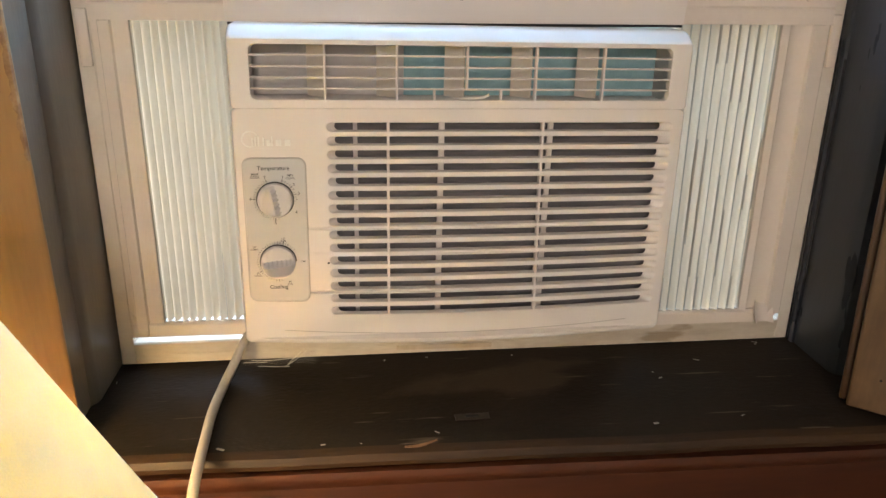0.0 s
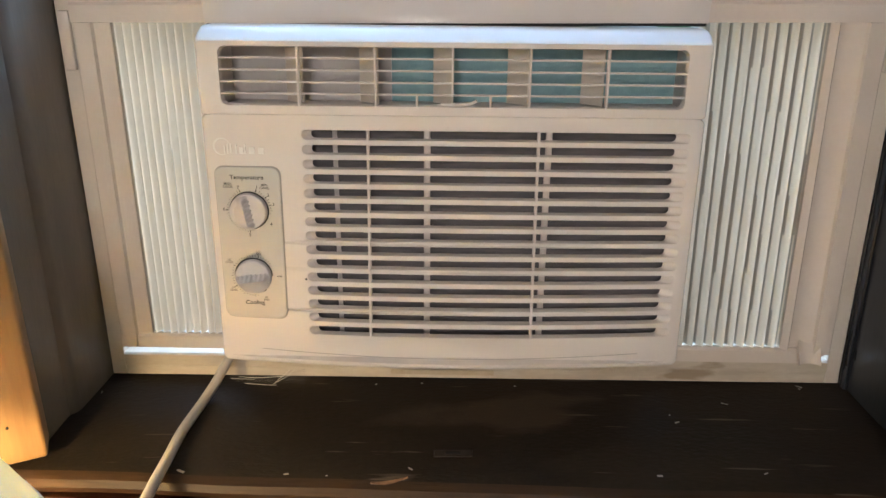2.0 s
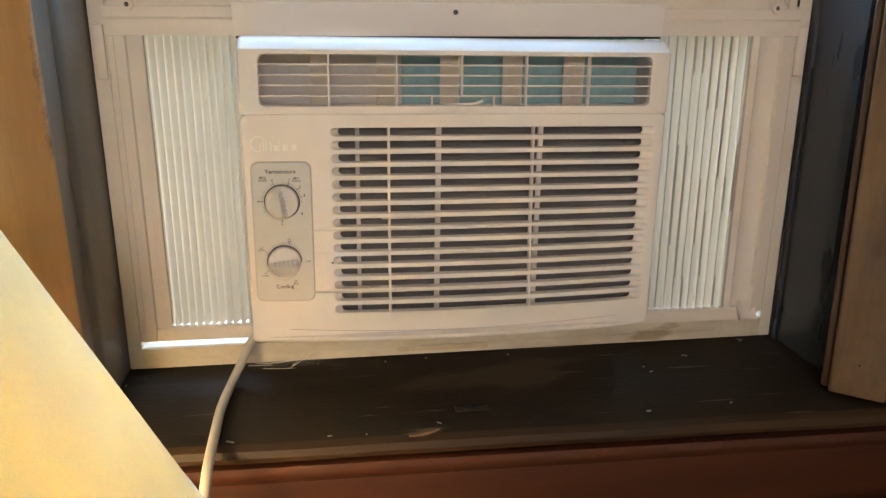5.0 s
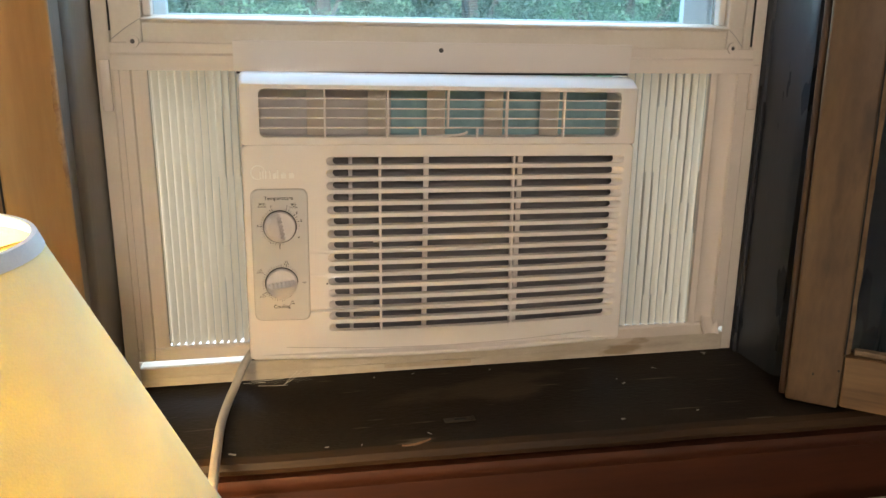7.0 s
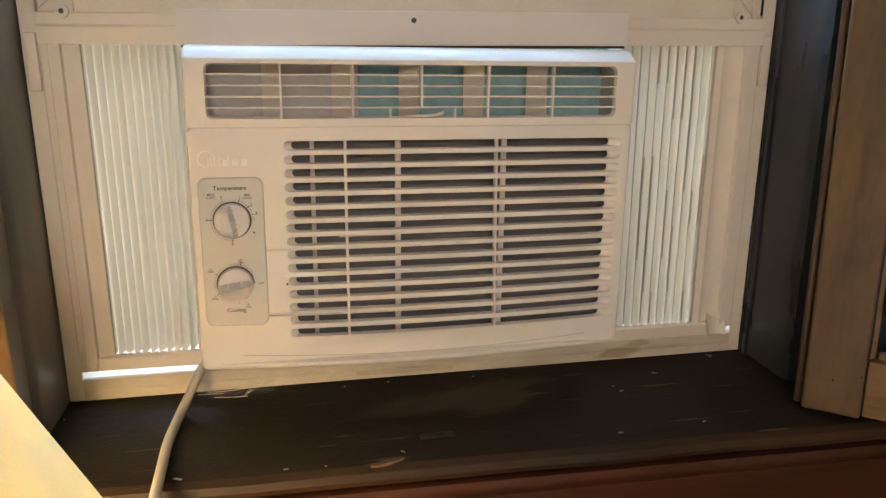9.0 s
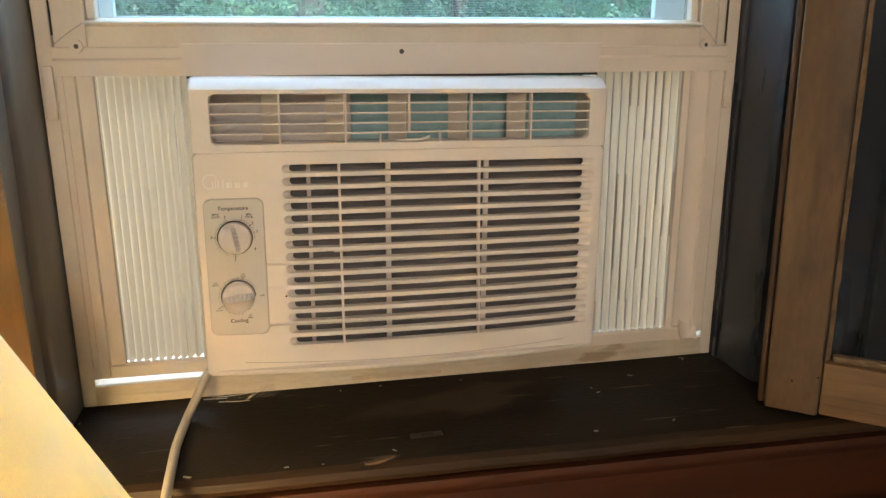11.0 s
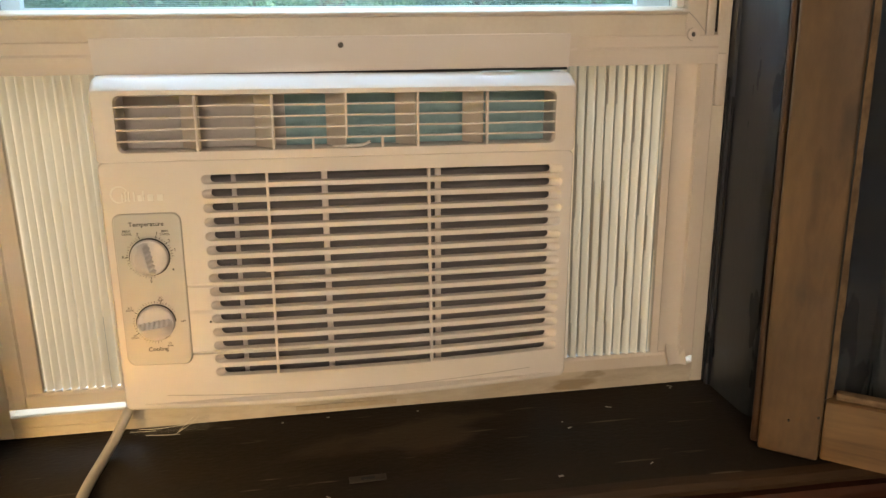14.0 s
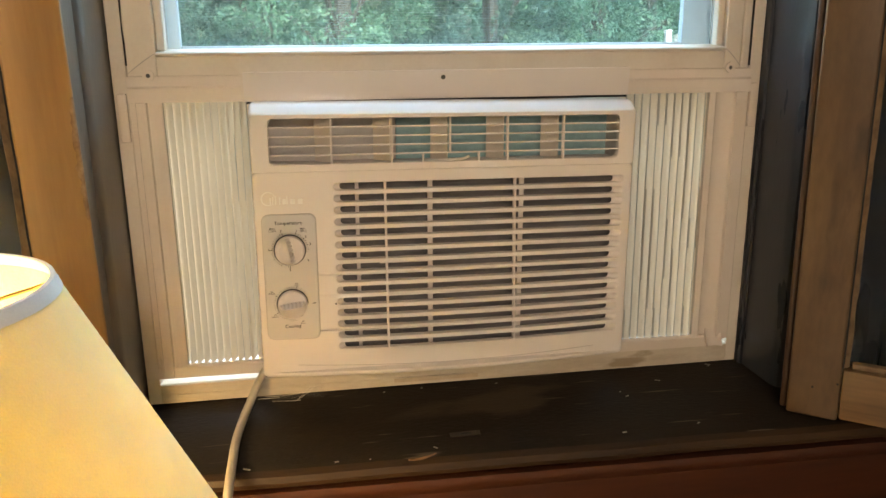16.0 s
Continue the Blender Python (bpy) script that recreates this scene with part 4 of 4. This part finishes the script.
part("socket", lathe([(0.001, 0.0875), (0.014, 0.0875), (0.017, 0.0940), (0.017, 0.1270), (0.001, 0.1270)], 24), BRASS, lamp, "", True)
part("bulb", lathe([(0.001, 0.1275), (0.012, 0.1290), (0.014, 0.1450), (0.026, 0.1670), (0.030, 0.1850), (0.026, 0.2050), (0.014, 0.2160), (0.001, 0.2190)], 28), BULB, lamp, "lit warm bulb", True)
part("harp", tube([(0.016, 0, 0.115), (0.040, 0, 0.140), (0.048, 0, 0.225), (0.040, 0, 0.285), (0.0, 0, 0.318), (-0.040, 0, 0.285), (-0.048, 0, 0.225), (-0.040, 0, 0.140), (-0.016, 0, 0.115)], 0.0016, 8), BRASS, lamp, "", True)
for a in (20, 140, 260):
    part("spider_arm", tube([(0, 0, 0.319), ((LR - 0.003) * math.cos(radians(a)), (LR - 0.003) * math.sin(radians(a)), zt - 0.006)], 0.0012, 6), BRASS, lamp)
desk = thing("table", "pale table standing below the window sill", "table", pose(0, 0.20, 0))
part("tabletop", box(-0.75, 0.75, -0.30, 0.318, 0.692, 0.72, 0.003), LINEN, desk, "pale table top")
for x in (-0.70, 0.70):
    for y in (-0.26, 0.27):
        part("leg", box(x - 0.022, x + 0.022, y - 0.022, y + 0.022, 0.0, 0.692, 0.003), LINEN, desk)

# ---------------------------------------------------------------- litter on the sill
random.seed(4)


def sill_z(x, y):
    return 0.7975 + RISE * (x + 0.337) + (y - 0.64) * (0.041 if y > 0.64 else 0.092) + 0.0006


for x, y, l, w, a in ((0.250, 0.681, 0.0062, 0.0009, -28), (0.329, 0.712, 0.0062, 0.0009, -30), (0.196, 0.661, 0.0018, 0.0012, 10), (0.200, 0.650, 0.0045, 0.0014, 25), (0.328, 0.708, 0.0020, 0.0012, 0),
                      (-0.030, 0.583, 0.0048, 0.0010, -42), (-0.029, 0.709, 0.0024, 0.0012, 0), (-0.073, 0.706, 0.0016, 0.0026, -10), (-0.333, 0.685, 0.0010, 0.0034, 5), (-0.130, 0.574, 0.0042, 0.0013, 8),
                      (-0.217, 0.575, 0.0075, 0.0022, -25), (0.170, 0.580, 0.0045, 0.0022, 5), (0.060, 0.706, 0.0022, 0.0010, 0), (0.255, 0.585, 0.0040, 0.0010, 30), (-0.097, 0.573, 0.0016, 0.0010, 5)):
    chip = thing("paint_chip", "tiny pale paint chip lying on the sill", "chip", pose(x, y, sill_z(x, y), 0, 0, a), "chips on the sill")
    part("flake", box(-l / 2, l / 2, -w / 2, w / 2, 0.0, 0.0006, 0.0002), CHIP, chip)
strike = thing("strike_plate", "small dark metal strike plate let into the sill", "strike plate", pose(0.004, 0.603, sill_z(0.004, 0.603) - 0.0004, 0, 0, 2))
part("plate", box(-0.016, 0.016, -0.0048, 0.0048, 0.0, 0.0010, 0.0004), PLATE, strike)
part("slot", box(-0.006, 0.006, -0.0018, 0.0018, 0.0010, 0.0013), BLACK_GAP, strike)
sp = thing("wood_splinter", "curled bare wood splinter at the sill's edge", "splinter", pose(-0.0455, 0.5660, 0.7932, 0, 0, 17))
bm = bmesh.new()
rows = []
for i in range(9):
    u = i / 8
    w = 0.0019 * math.sin(math.pi * (0.12 + 0.85 * u))
    rows.append([bm.verts.new((-0.015 + 0.030 * u, -w, 0.0004 + 0.0030 * (2 * u - 1) ** 2)), bm.verts.new((-0.015 + 0.030 * u, w, 0.0010 + 0.0024 * (2 * u - 1) ** 2)), bm.verts.new((-0.015 + 0.030 * u, 0, -0.0003 + 0.0020 * (2 * u - 1) ** 2))])
for p, q in zip(rows, rows[1:]):
    for k in range(3):
        bm.faces.new((p[k], p[(k + 1) % 3], q[(k + 1) % 3], q[k]))
part("curl", bm, SPLINTER, sp)

# ---------------------------------------------------------------- outdoors
bm = bmesh.new()
bmesh.ops.create_grid(bm, x_segments=60, y_segments=60, size=400, matrix=Matrix.Translation((0, 0, -0.065)))
structure("ground", bm, GRASS, "green lawn outside the window", "ground")


def leaf_tree(x, y, h, r, seed, material, label, base=-0.06):
    rng = np.random.default_rng(seed)
    tree = thing("tree", label, "tree", pose(x, y, base), "trees behind the house")
    bm = lathe([(0.16, -0.05), (0.12, h * 0.2), (0.09, h * 0.5), (0.03, h * 0.9)], 9)
    for i in range(6):
        a = i * 1.9 + seed
        z0 = h * (0.12 + 0.1 * i)
        tube([(0, 0, z0), (0.4 * r * math.cos(a), 0.4 * r * math.sin(a), z0 + 0.2 * h), (0.75 * r * math.cos(a), 0.75 * r * math.sin(a), z0 + 0.28 * h)], 0.035, 6, bm)
    part("trunk", bm, BARK, tree)
    k = 54
    u = rng.normal(size=(k, 3))
    u /= np.linalg.norm(u, axis=1)[:, None]
    cen = u * (rng.uniform(0.45, 1.0, (k, 1))) * np.array([r, r, h * 0.46]) + np.array([0, 0, h * 0.50])
    rad = rng.uniform(0.22, 0.48, k) * r * 0.62
    per = 430
    d = rng.normal(size=(k, per, 3))
    d /= np.linalg.norm(d, axis=2)[..., None]
    c = (cen[:, None] + d * rad[:, None, None] * rng.uniform(0.7, 1.08, (k, per, 1))).reshape(-1, 3)
    nrm = d.reshape(-1, 3) + rng.normal(size=c.shape) * 0.55
    nrm /= np.linalg.norm(nrm, axis=1)[:, None]
    s = np.cross(nrm, rng.normal(size=c.shape))
    s /= np.linalg.norm(s, axis=1)[:, None]
    t = np.cross(nrm, s)
    size = rng.uniform(0.013, 0.031, (len(c), 1))
    vs = np.stack([c - s * size, c + t * size * 0.55, c + s * size, c - t * size * 0.55], 1).reshape(-1, 3)
    me = bpy.data.meshes.new("crown")
    me.from_pydata(vs.tolist(), [], np.arange(len(vs)).reshape(-1, 4).tolist())
    me.materials.append(material)
    ob = new("crown", me)
    ob.parent = tree


for i in range(11):
    leaf_tree(-5.6 + 1.12 * i + 0.3 * math.sin(i * 5.1), 10.2 + 1.2 * math.sin(i * 2.3), 4.6 + 0.7 * math.sin(i * 3.7), 1.25, 10 + i, LEAVES[(i * 2 + i // 3) % 3], "leafy green tree seen through the window")
for i in range(7):
    leaf_tree(-7.5 + 2.5 * i, 14.5, 6.5, 1.9, 40 + i, LEAVES[1], "darker leafy green tree standing further back")
bm = bmesh.new()
rows = []
for i in range(120):
    x = -24 + 48 * i / 119
    rows.append([bm.verts.new((x, 19 + 1.6 * noise.noise(Vector((x * 0.5, k * 0.45, 0))) + 0.7 * noise.noise(Vector((x * 1.7, k * 1.4, 5))), -0.1 + 9.0 * k / 29 + 0.7 * noise.noise(Vector((x * 0.7, 9, k))))) for k in range(30)])
for p, q in zip(rows, rows[1:]):
    for k in range(29):
        bm.faces.new((p[k], p[k + 1], q[k + 1], q[k]))
structure("backdrop", bm, WOODS, "dark green wood far behind the trees", "backdrop", True)
post = thing("post", "short white post on the lawn", "post", pose(3.56, 8.0, -0.06))
part("shaft", box(-0.03, 0.03, -0.03, 0.03, 0.0, 1.42, 0.006), CAR_PAINT, post)
part("cap", box(-0.038, 0.038, -0.038, 0.038, 1.421, 1.445, 0.006), CAR_PAINT, post)
car = thing("car", "white parked car half hidden behind the bushes", "car", pose(5.25, 8.6, -0.12))
part("body", prism([(-0.9, 0.25), (0.9, 0.25), (0.92, 0.6), (0.86, 0.92), (-0.86, 0.92), (-0.92, 0.6)], -2.2, 2.1), CAR_PAINT, car)
bm = bmesh.new()
rows = [[bm.verts.new(c) for c in ((x0, -0.8, z), (x1, -0.8, z), (x1, 0.8, z), (x0, 0.8, z))] for x0, x1, z in ((-1.55, 1.9, 0.921), (-1.1, 1.55, 1.42), (-0.9, 1.3, 1.50))]
for p, q in zip(rows, rows[1:]):
    for i in range(4):
        bm.faces.new((p[i], p[(i + 1) % 4], q[(i + 1) % 4], q[i]))
bm.faces.new(rows[-1])
part("cabin", bm, CAR_PAINT, car)
for x0, x1 in ((-0.95, 0.15), (0.25, 1.35)):
    part("side_window", box(x0, x1, -0.812, -0.790, 1.0, 1.36, 0.004), CAR_GLASS, car)
for x in (-1.4, 1.3):
    for y in (-0.86, 0.86):
        w = part("wheel", lathe([(0.05, -0.10), (0.30, -0.10), (0.32, -0.06), (0.32, 0.06), (0.30, 0.10), (0.05, 0.10)], 28, m=pose(x, y, 0.32, 90)), RUBBER, car)
        part("rim", lathe([(0.02, -0.104), (0.19, -0.104), (0.19, 0.104), (0.02, 0.104)], 20, m=pose(x, y, 0.32, 90)), STEEL, w)
